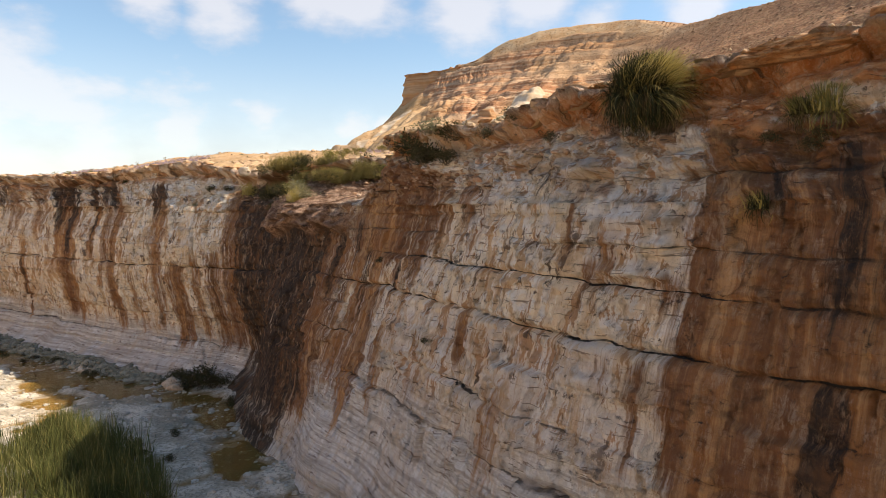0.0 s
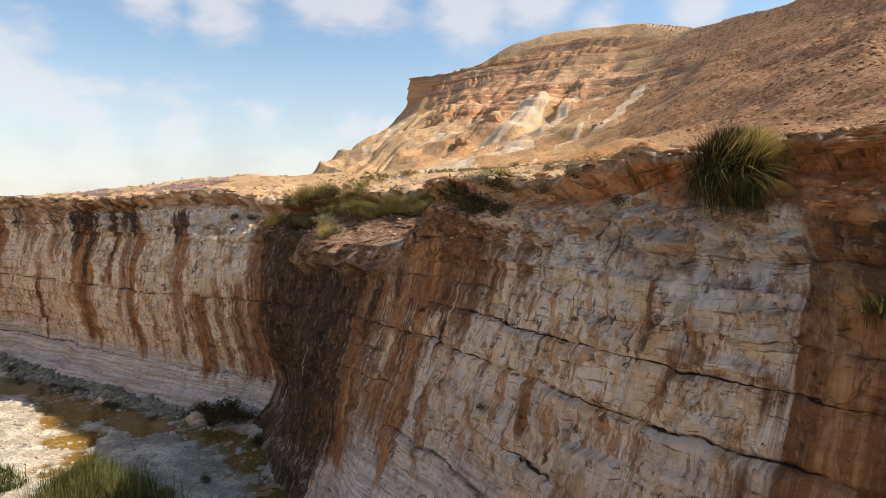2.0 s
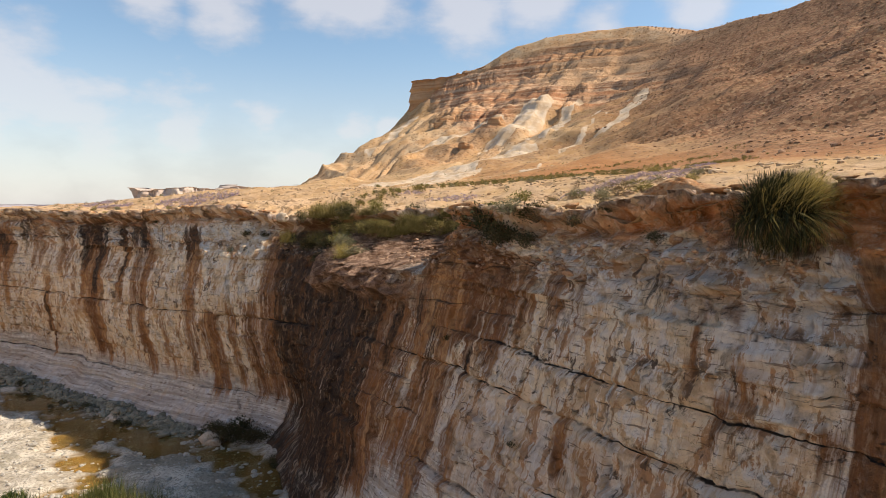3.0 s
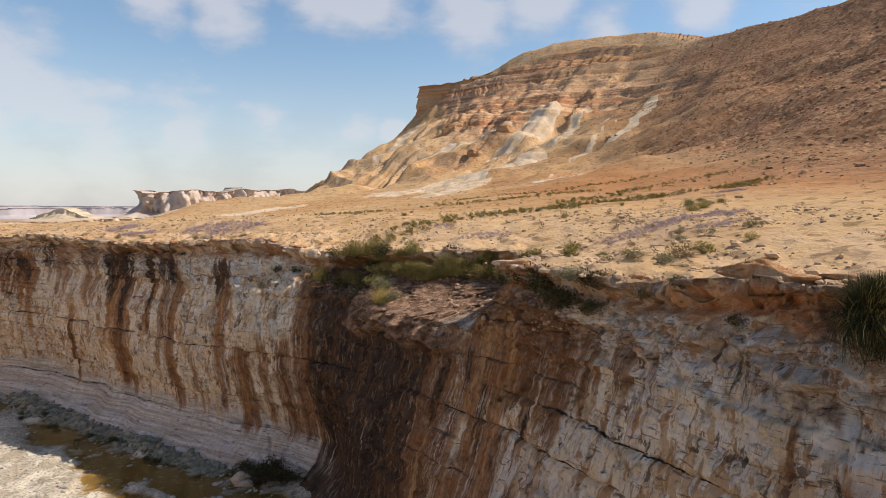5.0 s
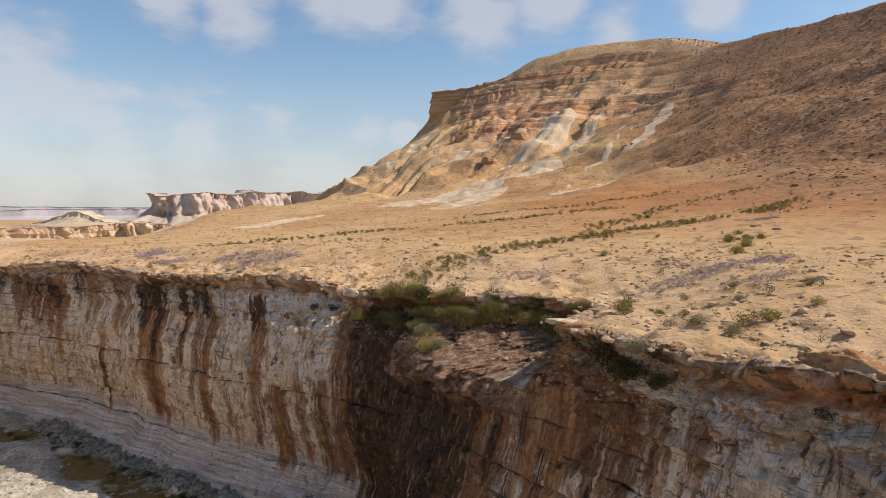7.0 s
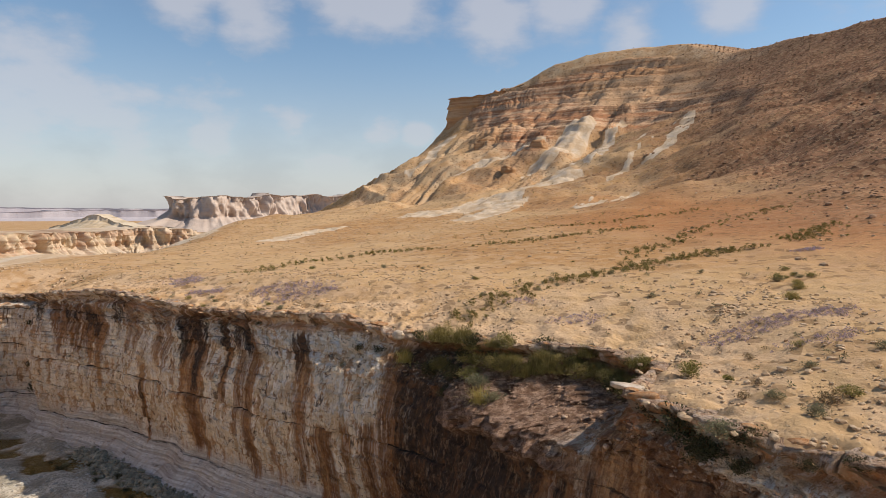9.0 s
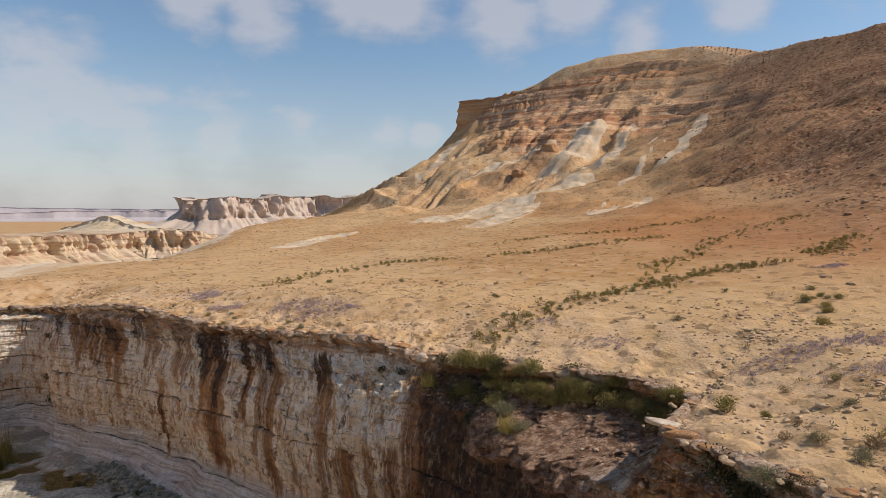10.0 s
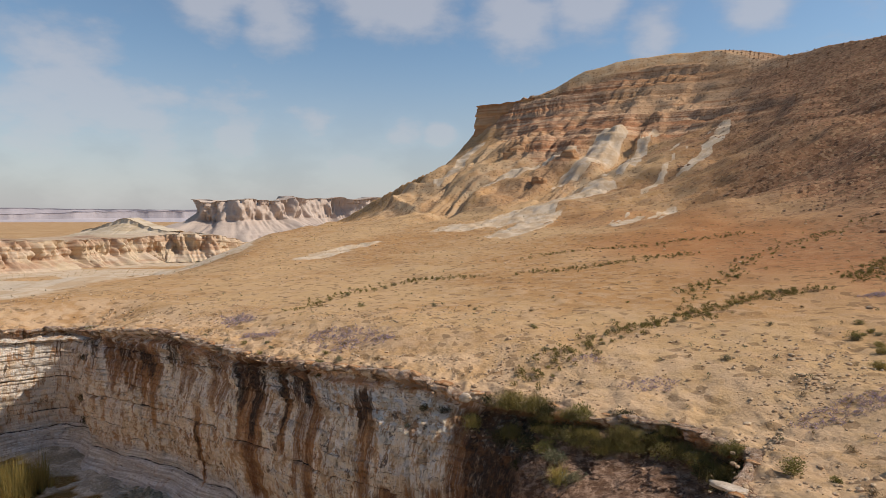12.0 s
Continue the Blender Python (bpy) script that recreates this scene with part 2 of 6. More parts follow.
def cliff_rock():
    m = Nodes("layered_limestone")
    u, v = m.attr("along"), m.attr("up")
    flat = m.xyz(u, v)
    blotch = m.noise(0.7, 7, 0.62, flat, 0.4)
    patch = m.noise(1.0, 8, 0.66, m.stretch(1.7, 0.75, 1, flat), 0.5)
    fine = m.noise(6.0, 9, 0.72)
    grain = m.noise(34.0, 6, 0.75)
    wide = m.noise(1.0, 5, 0.6, m.stretch(1.5, 0.07, 1, flat), 0.1)
    streak = m.noise(1.0, 7, 0.66, m.stretch(5.0, 0.17, 1, flat), 0.12)
    thin = m.noise(1.0, 7, 0.68, m.stretch(15.0, 0.55, 1, flat), 0.15)
    line = m.noise(1.0, 7, 0.68, m.stretch(1.5, 14.0, 1, flat), 0.3)
    pit = m.noise(1.0, 7, 0.7, m.stretch(4.0, 6.5, 1, flat), 0.7)
    spots = m.noise(2.6, 8, 0.7, flat, 0.6)
    fray = m.noise(1.0, 9, 0.76, m.stretch(6.5, 1.8, 1, flat), 0.2)
    edge = m.math("ADD", m.math("MULTIPLY", patch, 0.68), m.math("MULTIPLY", fray, 0.32))
    c = m.mix(m.ramp(m.math("ADD", m.math("MULTIPLY", blotch, 0.7), m.math("MULTIPLY", fray, 0.3)), 0.44, 0.56), (0.64, 0.44, 0.265), (0.82, 0.65, 0.45))
    c = m.mix(m.ramp(edge, 0.470, 0.500, 0, 0.95), c, m.mix(m.ramp(spots, 0.46, 0.54), (0.88, 0.74, 0.55), (0.88, 0.80, 0.70)))
    c = m.mix(m.math("MULTIPLY", m.attr("pale"), m.ramp(edge, 0.42, 0.53, 0.25, 0.95)), c, m.mix(m.ramp(fray, 0.42, 0.58), (0.66, 0.55, 0.46), (0.85, 0.785, 0.72)))
    smudge = m.noise(1.0, 9, 0.72, m.stretch(2.0, 1.4, 5.3, flat), 0.4)
    brown = m.noise(1.0, 9, 0.72, m.stretch(2.2, 0.7, 3.7, flat), 0.3)
    c = m.mix(m.ramp(m.math("ADD", m.math("MULTIPLY", brown, 0.7), m.math("MULTIPLY", fray, 0.3)), 0.53, 0.555, 0, 0.85), c, (0.46, 0.23, 0.095))
    c = m.mix(m.ramp(thin, 0.56, 0.60, 0, 0.4), c, (0.50, 0.30, 0.16))
    c = m.mix(m.ramp(m.math("ADD", m.math("MULTIPLY", smudge, 0.7), m.math("MULTIPLY", fray, 0.3)), 0.565, 0.59, 0, 0.9), c, (0.14, 0.09, 0.06))
    band = m.noise(1.0, 7, 0.7, m.stretch(0.22, 8.0, 1, flat), 0.15)
    foot = m.math("MULTIPLY", m.attr("foot"), m.ramp(edge, 0.38, 0.50, 0.62, 0.95))
    c = m.mix(foot, c, m.mix(m.ramp(band, 0.42, 0.56), (0.50, 0.455, 0.41), m.mix(m.ramp(fray, 0.44, 0.56), (0.69, 0.655, 0.61), (0.84, 0.82, 0.80))))
    c = m.mix(m.ramp(m.attr("tone"), 0.2, 1, 0, 0.2), c, (0.30, 0.19, 0.105))
    c = m.mix(m.ramp(line, 0.585, 0.63, 0, 0.75), c, (0.15, 0.095, 0.06))
    flow = m.math("ADD", m.math("MULTIPLY", wide, 0.4), m.math("ADD", m.math("MULTIPLY", streak, 0.35), m.math("MULTIPLY", thin, 0.25)))
    rust = m.ramp(m.math("ADD", flow, m.math("MULTIPLY", m.attr("rust"), 0.46)), 0.585, 0.72)
    tint = m.ramp(m.math("ADD", m.math("MULTIPLY", wide, 0.5), m.math("ADD", m.math("MULTIPLY", spots, 0.25), m.math("MULTIPLY", thin, 0.25))), 0.46, 0.59)
    ochre = m.mix(tint, (0.21, 0.088, 0.036), m.mix(m.ramp(streak, 0.45, 0.57), (0.34, 0.145, 0.050), (0.54, 0.30, 0.135)))
    c = m.mix(m.math("MULTIPLY", rust, m.ramp(m.math("ADD", m.math("MULTIPLY", fray, 0.6), m.math("MULTIPLY", spots, 0.4)), 0.40, 0.50, 0.68, 0.97)), c, ochre)
    run = m.math("ADD", m.math("MULTIPLY", wide, 0.3), m.math("ADD", m.math("MULTIPLY", streak, 0.45), m.math("MULTIPLY", thin, 0.25)))
    black = m.ramp(m.math("ADD", run, m.math("MULTIPLY", m.attr("dark"), 0.5)), 0.60, 0.69)
    c = m.mix(m.math("MULTIPLY", black, m.ramp(m.math("ADD", m.math("MULTIPLY", fray, 0.6), m.math("MULTIPLY", spots, 0.4)), 0.41, 0.51, 0.45, 0.97)), c, m.mix(m.ramp(spots, 0.42, 0.62), (0.034, 0.026, 0.021), m.mix(m.ramp(wide, 0.46, 0.58), (0.065, 0.040, 0.026), (0.15, 0.072, 0.034))))
    c = m.mix(m.math("MULTIPLY", m.attr("soil"), m.ramp(fine, 0.32, 0.56, 0.45, 1.0)), c, m.mix(m.ramp(spots, 0.42, 0.6), (0.52, 0.19, 0.062), (0.66, 0.34, 0.16)))
    c = m.mix(m.math("MULTIPLY", m.attr("rubble"), m.ramp(fine, 0.30, 0.5, 0.6, 1.0)), c, m.mix(m.ramp(m.noise(3.2, 9, 0.75), 0.44, 0.58), (0.20, 0.108, 0.062), (0.45, 0.285, 0.19)))
    web = m.tree.nodes.new("ShaderNodeVectorMath")
    web.operation = "ADD"
    m.put(web.inputs[0], m.stretch(1.1, 0.8, 1, flat))
    m.put(web.inputs[1], m.xyz(m.math("MULTIPLY", blotch, 1.6), m.math("MULTIPLY", spots, 1.3)))
    crack = m.ramp(m.voronoi(1.0, web.outputs["Vector"], "DISTANCE_TO_EDGE"), 0.022, 0.004)
    c = m.mix(m.math("MULTIPLY", crack, m.math("MULTIPLY", m.ramp(patch, 0.46, 0.58, 0, 0.45), m.ramp(m.math("MAXIMUM", m.attr("pale"), m.math("MULTIPLY", m.attr("dark"), 3.0)), 0.1, 0.5, 1.0, 0.0))), c, (0.12, 0.07, 0.04))
    chink = m.ramp(m.voronoi(2.6, web.outputs["Vector"], "DISTANCE_TO_EDGE"), 0.05, 0.012)
    c = m.mix(m.math("MULTIPLY", chink, m.math("MULTIPLY", m.attr("rubble"), m.ramp(smudge, 0.40, 0.55, 0.2, 0.9))), c, (0.09, 0.045, 0.028))
    c = m.mix(m.ramp(pit, 0.61, 0.68, 0, 0.8), c, (0.06, 0.045, 0.036))
    gap = m.math("ADD", m.math("ABSOLUTE", m.attr("joint")), m.math("MULTIPLY", m.math("SUBTRACT", fine, 0.5), 0.10))
    slit = m.math("MULTIPLY", m.math("MULTIPLY", m.attr("seam"), m.ramp(m.noise(1.0, 6, 0.6, m.stretch(1.3, 0.6, 1, flat)), 0.40, 0.52, 0.12, 1.0)), m.ramp(gap, 0.034, 0.010))
    c = m.mix(slit, c, (0.03, 0.025, 0.022))
    c = m.mix(m.math("MULTIPLY", m.ramp(fine, 0.54, 0.64, 0, 0.3), m.ramp(m.math("MAXIMUM", black, m.math("MULTIPLY", rust, 0.7)), 0.1, 0.8, 1.0, 0.12)), c, (0.82, 0.69, 0.54))
    c = m.mix(m.ramp(fine, 0.41, 0.33, 0, 0.55), c, (0.22, 0.125, 0.065))
    c = m.mix(m.ramp(grain, 0.58, 0.66, 0, 0.42), c, (0.20, 0.115, 0.065))
    h = m.math("ADD", m.math("MULTIPLY", fine, 0.8), m.math("ADD", m.math("MULTIPLY", grain, 0.3), m.math("ADD", m.math("MULTIPLY", m.ramp(pit, 0.58, 0.68), -0.35), m.math("MULTIPLY", m.math("ADD", crack, m.math("MULTIPLY", slit, 1.5)), -0.3))))
    return m.done(c, 0.88, h, 1.0, 0.15)


def desert_ground():
    m = Nodes("desert_ground")
    big = m.noise(0.05, 6, 0.6)
    mid = m.noise(0.8, 9, 0.68)
    fine = m.noise(7.0, 8, 0.75)
    far = m.noise(0.22, 9, 0.72)
    peb = m.voronoi(6.5)
    c = m.mix(m.ramp(big, 0.38, 0.60), (0.47, 0.265, 0.11), (0.58, 0.38, 0.19))
    c = m.mix(m.ramp(mid, 0.46, 0.62, 0, 0.65), c, (0.57, 0.385, 0.225))
    c = m.mix(m.ramp(far, 0.52, 0.66, 0, 0.5), c, (0.33, 0.19, 0.09))
    c = m.mix(m.math("MULTIPLY", m.attr("red"), m.ramp(mid, 0.3, 0.6, 0.55, 1.0)), c, (0.43, 0.185, 0.068))
    c = m.mix(m.math("MULTIPLY", m.attr("crust"), m.ramp(mid, 0.38, 0.58, 0.15, 0.9)), c, (0.64, 0.44, 0.265))
    rub = m.noise(0.55, 10, 0.8)
    g = m.mix(m.ramp(rub, 0.42, 0.58), (0.245, 0.118, 0.060), (0.37, 0.195, 0.105))
    c = m.mix(m.math("MULTIPLY", m.attr("gravel"), m.ramp(far, 0.3, 0.5, 0.6, 1.0)), c, g)
    lay = m.noise(1.0, 7, 0.7, m.stretch(0.010, 0.010, 0.75), 0.15)
    s = m.mix(m.ramp(lay, 0.45, 0.55), (0.42, 0.20, 0.10), (0.67, 0.44, 0.27))
    s = m.mix(m.ramp(m.noise(0.10, 8, 0.68), 0.50, 0.62, 0, 0.5), s, (0.46, 0.27, 0.16))
    cell = m.voronoi(2.4, None, "F1", "Color")
    grit = m.tree.nodes.new("ShaderNodeSeparateColor")
    m.put(grit.inputs["Color"], cell)
    wash = m.noise(0.3, 9, 0.72)
    c = m.mix(m.math("MULTIPLY", m.attr("marl"), m.ramp(wash, 0.30, 0.52, 0.3, 0.95)), c, m.mix(m.ramp(far, 0.40, 0.60), (0.67, 0.50, 0.32), (0.56, 0.345, 0.18)))
    c = m.mix(m.attr("strata"), c, s)
    c = m.mix(m.math("MULTIPLY", m.math("MAXIMUM", m.attr("gravel"), m.math("MULTIPLY", m.attr("strata"), 0.5)), m.ramp(grit.outputs["Red"], 0.60, 0.85, 0, 0.7)), c, (0.12, 0.065, 0.036))
    c = m.mix(m.math("MULTIPLY", m.attr("gravel"), m.ramp(grit.outputs["Green"], 0.7, 0.9, 0, 0.7)), c, (0.50, 0.31, 0.17))
    c = m.mix(m.ramp(grit.outputs["Blue"], 0.86, 0.92, 0, 0.55), c, (0.17, 0.10, 0.05))
    ch = m.mix(m.ramp(wash, 0.40, 0.60), (0.70, 0.57, 0.42), (0.58, 0.42, 0.265))
    c = m.mix(m.ramp(m.math("ADD", m.attr("chalk"), m.math("MULTIPLY", m.math("SUBTRACT", m.noise(0.35, 10, 0.75), 0.5), 1.3)), 0.36, 0.68), c, ch)
    c = m.mix(m.ramp(fine, 0.56, 0.72, 0, 0.45), c, (0.24, 0.14, 0.072))
    c = m.mix(m.ramp(peb, 0.22, 0.08, 0, 0.5), c, (0.60, 0.50, 0.37))
    h = m.math("ADD", m.math("MULTIPLY", mid, 0.7), m.math("ADD", m.math("MULTIPLY", fine, 0.45), m.math("MULTIPLY", peb, -0.3)))
    c = m.mix(1.0, c, (0.88, 0.85, 0.83), "MULTIPLY")
    return m.done(c, 0.95, h, 0.9, 0.09, 0.1)


def simple(name, a, b, scale=6.0, rough=0.9, strength=0.5, distance=0.03, c=None, spec=0.2, by=None):
    """Two tones by noise, a third by finer noise, and a relief."""
    m = Nodes(name)
    n, f = m.noise(scale, 6, 0.6), m.noise(scale * 6, 6, 0.65)
    col = m.mix(m.ramp(n, 0.36, 0.64), a, b)
    if c:
        col = m.mix(m.ramp(f, 0.5, 0.68, 0, 0.7), col, c)
    if by == "object":
        col = m.mix(m.math("MULTIPLY", m.random(), 0.35), col, (a[0] * 0.6, a[1] * 0.6, a[2] * 0.6))
    if by == "island":
        col = m.mix(m.math("MULTIPLY", m.island(), 0.5), col, (a[0] * 0.55, a[1] * 0.55, a[2] * 0.55))
    return m.done(col, rough, m.math("ADD", n, m.math("MULTIPLY", f, 0.5)), strength, distance, spec)


def leafy(name, a, b, dry, share=0.2, through=0.25):
    """Leaves that differ one by one, with some light passing through."""
    m = Nodes(name)
    r = m.island()
    col = m.mix(r, a, b)
    col = m.mix(m.ramp(m.math("FRACT", m.math("MULTIPLY", r, 7.31)), 1 - share - 0.05, 1 - share + 0.05), col, dry)
    col = m.mix(m.math("MULTIPLY", m.random(), 0.3), col, dry)
    mat = m.done(col, 0.8, spec=0.08)
    tr = m.tree.nodes.new("ShaderNodeBsdfTranslucent")
    m.put(tr.inputs["Color"], col)
    ms = m.tree.nodes.new("ShaderNodeMixShader")
    ms.inputs["Fac"].default_value = through
    m.tree.links.new(m.bsdf.outputs["BSDF"], ms.inputs[1])
    m.tree.links.new(tr.outputs["BSDF"], ms.inputs[2])
    m.tree.links.new(ms.outputs["Shader"], m.tree.nodes["Material Output"].inputs["Surface"])
    return mat


ROCK = cliff_rock()
GROUND = desert_ground()

# ---- plan of the cliff, from behind the camera round to the far bend ----
WALL = [(15, -16), (11.5, -6), (8, 1.5), (5.4, 5.6), (3.3, 8.3), (1.3, 11), (0, 13.1), (-1.6, 16.05), (-2.7, 17.7), (-4.25, 19.5), (-5.5, 20.95), (-6.4, 22.65),
        (-7.4, 24.4), (-9.0, 25.8), (-11.5, 27.2), (-15.2, 29.1), (-19.8, 31.9), (-25.9, 36.4), (-30.3, 38.1), (-33.4, 39.3), (-34.7, 41.8), (-37.2, 42.9), (-41.0, 39.8), (-46, 34), (-56, 30)]
RIM = [(16.6, -15, 9.9), (13, -5, 9.9), (9.5, 2.6, 9.9), (6.3, 7.0, 9.9), (4.2, 10.15, 9.8), (2.5, 12.05, 9.6), (1.15, 14.0, 9.42), (-1, 16.6, 9.4), (-1.5, 18.3, 9.4), (0, 21, 9.4), (-1.6, 23.3, 9.4), (-4.2, 24.4, 9.3),
       (-6, 25.9, 9.2), (-8.5, 27.4, 9.05), (-11.6, 28.8, 9.5), (-15.6, 30.6, 9.3), (-20.0, 33.0, 9.15), (-26.4, 37.1, 9.35), (-30.6, 39.1, 9.1), (-33.7, 40.3, 8.7), (-34.9, 42.7, 8.4), (-37.2, 43.8, 8.2), (-41.3, 40.8, 8.4), (-46.6, 35, 8.6), (-56.5, 31.5, 8.6)]
FAN = [110, 100, 80, 62, 52, 46, 43, 41, 39, 36, 24, 16, 10, 5, 1, -5, -10, -14, -17, -19, -20, -24, -40, -55, -75]


def plan_curves():
    rows = np.column_stack([np.array(WALL, float), np.array(RIM, float), np.array(FAN, float)])
    fine, at = spline(rows, 200)
    step = np.r_[0, np.cumsum(np.hypot(*np.diff(fine[:, :2], axis=0).T))]
    return fine, step, at


PLAN, ALONG, ROW = plan_curves()
U_OF_ROW = np.interp(np.arange(len(WALL)), ROW, ALONG)


def columns(spans):
    """Places along the cliff: (row, row, metres between columns) a span."""
    out = [np.arange(np.interp(a, ROW, ALONG), np.interp(b, ROW, ALONG), d) for a, b, d in spans]
    return np.concatenate(out + [[ALONG[-1]]])


def plan_at(u):
    return np.column_stack([np.interp(u, ALONG, PLAN[:, k]) for k in range(PLAN.shape[1])])


# ---- land form ----
RIDGE = [(-78, 248, 10), (-64, 246, 16), (-36, 239, 31), (-22, 233, 35), (-14.5, 226, 41), (-10.5, 219.5, 47), (-4, 214.5, 51), (0, 213, 53.5), (17, 206, 59.5), (30, 202, 63.5), (44, 198, 65), (56, 191, 64), (65, 178, 58.5), (71, 165, 57.3), (83, 142, 56.5), (95, 120, 57.5), (125, 60, 60), (150, 0, 62), (180, -90, 60)]
SLOPE_D = [-60, -12, 0, 4, 12, 22, 30, 46, 60, 73, 87, 100, 113, 128, 145, 200, 400]
SLOPE_Z = [58, 60, 58, 54, 45.5, 39, 35, 28.6, 22.6, 18.3, 15, 13, 11.5, 10.1, 9.5, 9, 8.5]


def ridge_distance(x, y):
    """Signed distance down from the ridge line, and the ridge's height there."""
    best = np.full(x.shape, 1e9)
    sign, high, arc = np.ones(x.shape), np.zeros(x.shape), np.zeros(x.shape)
    r = np.array(RIDGE, float)
    gone = 0.0
    for a, b in zip(r[:-1], r[1:]):
        d = b[:2] - a[:2]
        t = np.clip(((x - a[0]) * d[0] + (y - a[1]) * d[1]) / (d @ d), 0, 1)
        px, py = x - a[0] - t * d[0], y - a[1] - t * d[1]
        dist = np.hypot(px, py)
        near = dist < best
        best = np.where(near, dist, best)
        sign = np.where(near, np.where(d[0] * py - d[1] * px > 0, -1, 1), sign)
        high = np.where(near, a[2] + t * (b[2] - a[2]), high)
        arc = np.where(near, gone + t * np.hypot(*d), arc)
        gone += np.hypot(*d)
    return np.where(high < 50, best, best * sign), high, arc


def land(x, y):
    """Height of the plateau and the hill, and the masks of its grounds."""
    d, h, arc = ridge_distance(x, y)
    d = d + np.where(d > 0, 1, 0) * (5.0 * fbm(x / 26, y / 26, None, 4, 5) * smooth(4, 30, d) * smooth(120, 60, d))
    raw = d
    left = (-(x + 13) - 0.37 * (219 - y)) * 0.94
    d = d * (1 + 1.5 * smooth(0, 26, left) * smooth(60, 160, y))
    scale = (50 / np.maximum(h - 8, 4)) ** 0.55
    p = np.interp(np.where(d > 0, d * np.where(h < 50, scale, 1), d), SLOPE_D, SLOPE_Z)
    even = np.interp(d, [-60, 0, 30, 46], [58, 58, 35, 28.6])
    p = np.where((d > 0) & (d < 46), p + (even - p) * smooth(22, 48, x), p)
    z = 8.5 + (p - 8.5) * np.clip((h - 8.5) / 49.5, 0.02, 2)
    z = np.where(d > 95, np.interp(d, SLOPE_D, SLOPE_Z), z)
    spur = smooth(8, 30, d) * smooth(95, 55, d)
    run = arc + 0.30 * d + 3.0 * vnoise(x / 13, y / 13, None, 32)
    spur = spur * (1 - 0.6 * smooth(14, 40, x - 0.2 * (y - 150)))
    z = z + spur * (4.4 * (0.42 - np.abs(vnoise(run / 13, d / 90, None, 31))) + 2.9 * (0.4 - np.abs(vnoise(run / 4.6, d / 40, None, 33))) + 1.0 * (0.4 - np.abs(vnoise(run / 1.7, d / 22, None, 35))))
    z = z + (0.9 - 0.45 * smooth(14, 40, x)) * fbm(x / 11, y / 11, None, 4, 41) * smooth(110, 60, d) + 0.22 * spur * fbm(x / 2.6, y / 2.6, None, 4, 42)
    # rock steps below the crest
    dome = smooth(5.2, 2.6, h - z) * smooth(0, 14, x) * smooth(78, 58, x) * (y > 150)
    high = smooth(33, 40, z + 7.0 * smooth(26, 8, x) + 3.0 * fbm(x / 9, y / 9, None, 3, 76)) * smooth(-14, 0, d + 2) * (1 - smooth(14, 24, x) * smooth(7, 3, d)) * (0.06 + 0.94 * smooth(66, 40, x)) * (1 - dome) * (1 - smooth(0, -9, x) * smooth(48, 42, z))
    step = 3.3
    zz = z + 1.3 * vnoise(x / 26, y / 26, None, 77)
    zz = zz + 0.9 * np.sin(zz * 1.15) + 0.5 * np.sin(zz * 2.7 + 1)
    f = zz / step - np.floor(zz / step)
    z = z + high * ((smooth(0.35, 0.62, f) - f) * step * (0.25 + 0.6 * smooth(-0.5, 0.4, fbm(x / 9, y / 9, z / 4, 3, 78))))
    z = z + high * 0.7 * fbm(x / 3.5, y / 3.5, z / 2.5, 3, 79)
    # valley behind the far bend
    e = np.interp(y, [43, 47, 51, 60, 80, 100, 140], [-50, -45.5, -42, -37.5, -40, -46, -56]) - x + 1.6 * vnoise(x / 14, y / 14, None, 9) + 0.8 * vnoise(x / 5, y / 5, None, 10)
    e = np.where(y > 43, e, -20)
    drop = smooth(-2, 24, e) * np.maximum(smooth(45, 105, raw), smooth(24, 11, h) * smooth(8, 40, raw))
    mound = 3.5 * fbm(x / 40, y / 30, None, 4, 90) + 2.0
    z = z * (1 - drop) + (np.interp(np.hypot(x, y), [0, 120, 200, 320, 700, 4600], [4.5, 2.5, -1.5, -5, -9, -30]) + mound * smooth(230, 130, np.hypot(x, y))) * drop
    z = z + 0.55 * np.exp(-((x + 13) / 11) ** 2 - ((y - 37) / 9) ** 2)
    z = z + 0.10 * fbm(x / 3.1, y / 3.1, None, 4, 51) + 0.05 * fbm(x / 0.6, y / 0.6, None, 3, 52) * smooth(70, 20, np.hypot(x, y - 10))
    masks = {"marl": 0.8 * dome + (1 - high) * spur * smooth(34, 8, x - 0.2 * (y - 150)) * smooth(10, 20, d) * smooth(90, 66, d) * (1 - drop) * (0.35 + 0.65 * smooth(-0.2, 0.25, vnoise(run / 5.0, d / 60, None, 36))),
             "strata": high * (1 - drop) * (0.6 + 0.4 * smooth(-0.2, 0.3, fbm(x / 20, y / 20, None, 3, 3))),
             "chalk": smooth(0.015, 0.10, drop) * (0.35 + 0.65 * smooth(900, 350, np.hypot(x, y))) * smooth(-0.6, 0.1, fbm(x / 30, y / 30, None, 3, 8)),
             "gravel": smooth(114, 80, d + 14 * fbm(x / 18, y / 18, None, 3, 12)) * smooth(6, 40, x - 0.22 * (y - 60) + 10 * fbm(x / 25, y / 25, None, 3, 13)) * (1 - drop) + 0.55 * spur * smooth(0.05, 0.45, vnoise(run / 3.2, d / 70, None, 34)) * (1 - drop),
             "red": smooth(-4.0, 16, x - 1 + 6 * fbm(x / 14, y / 14, None, 3, 22)) * smooth(120, 100, d) * smooth(72, 88, d) * (1 - drop) * 0.9}
    return z, masks


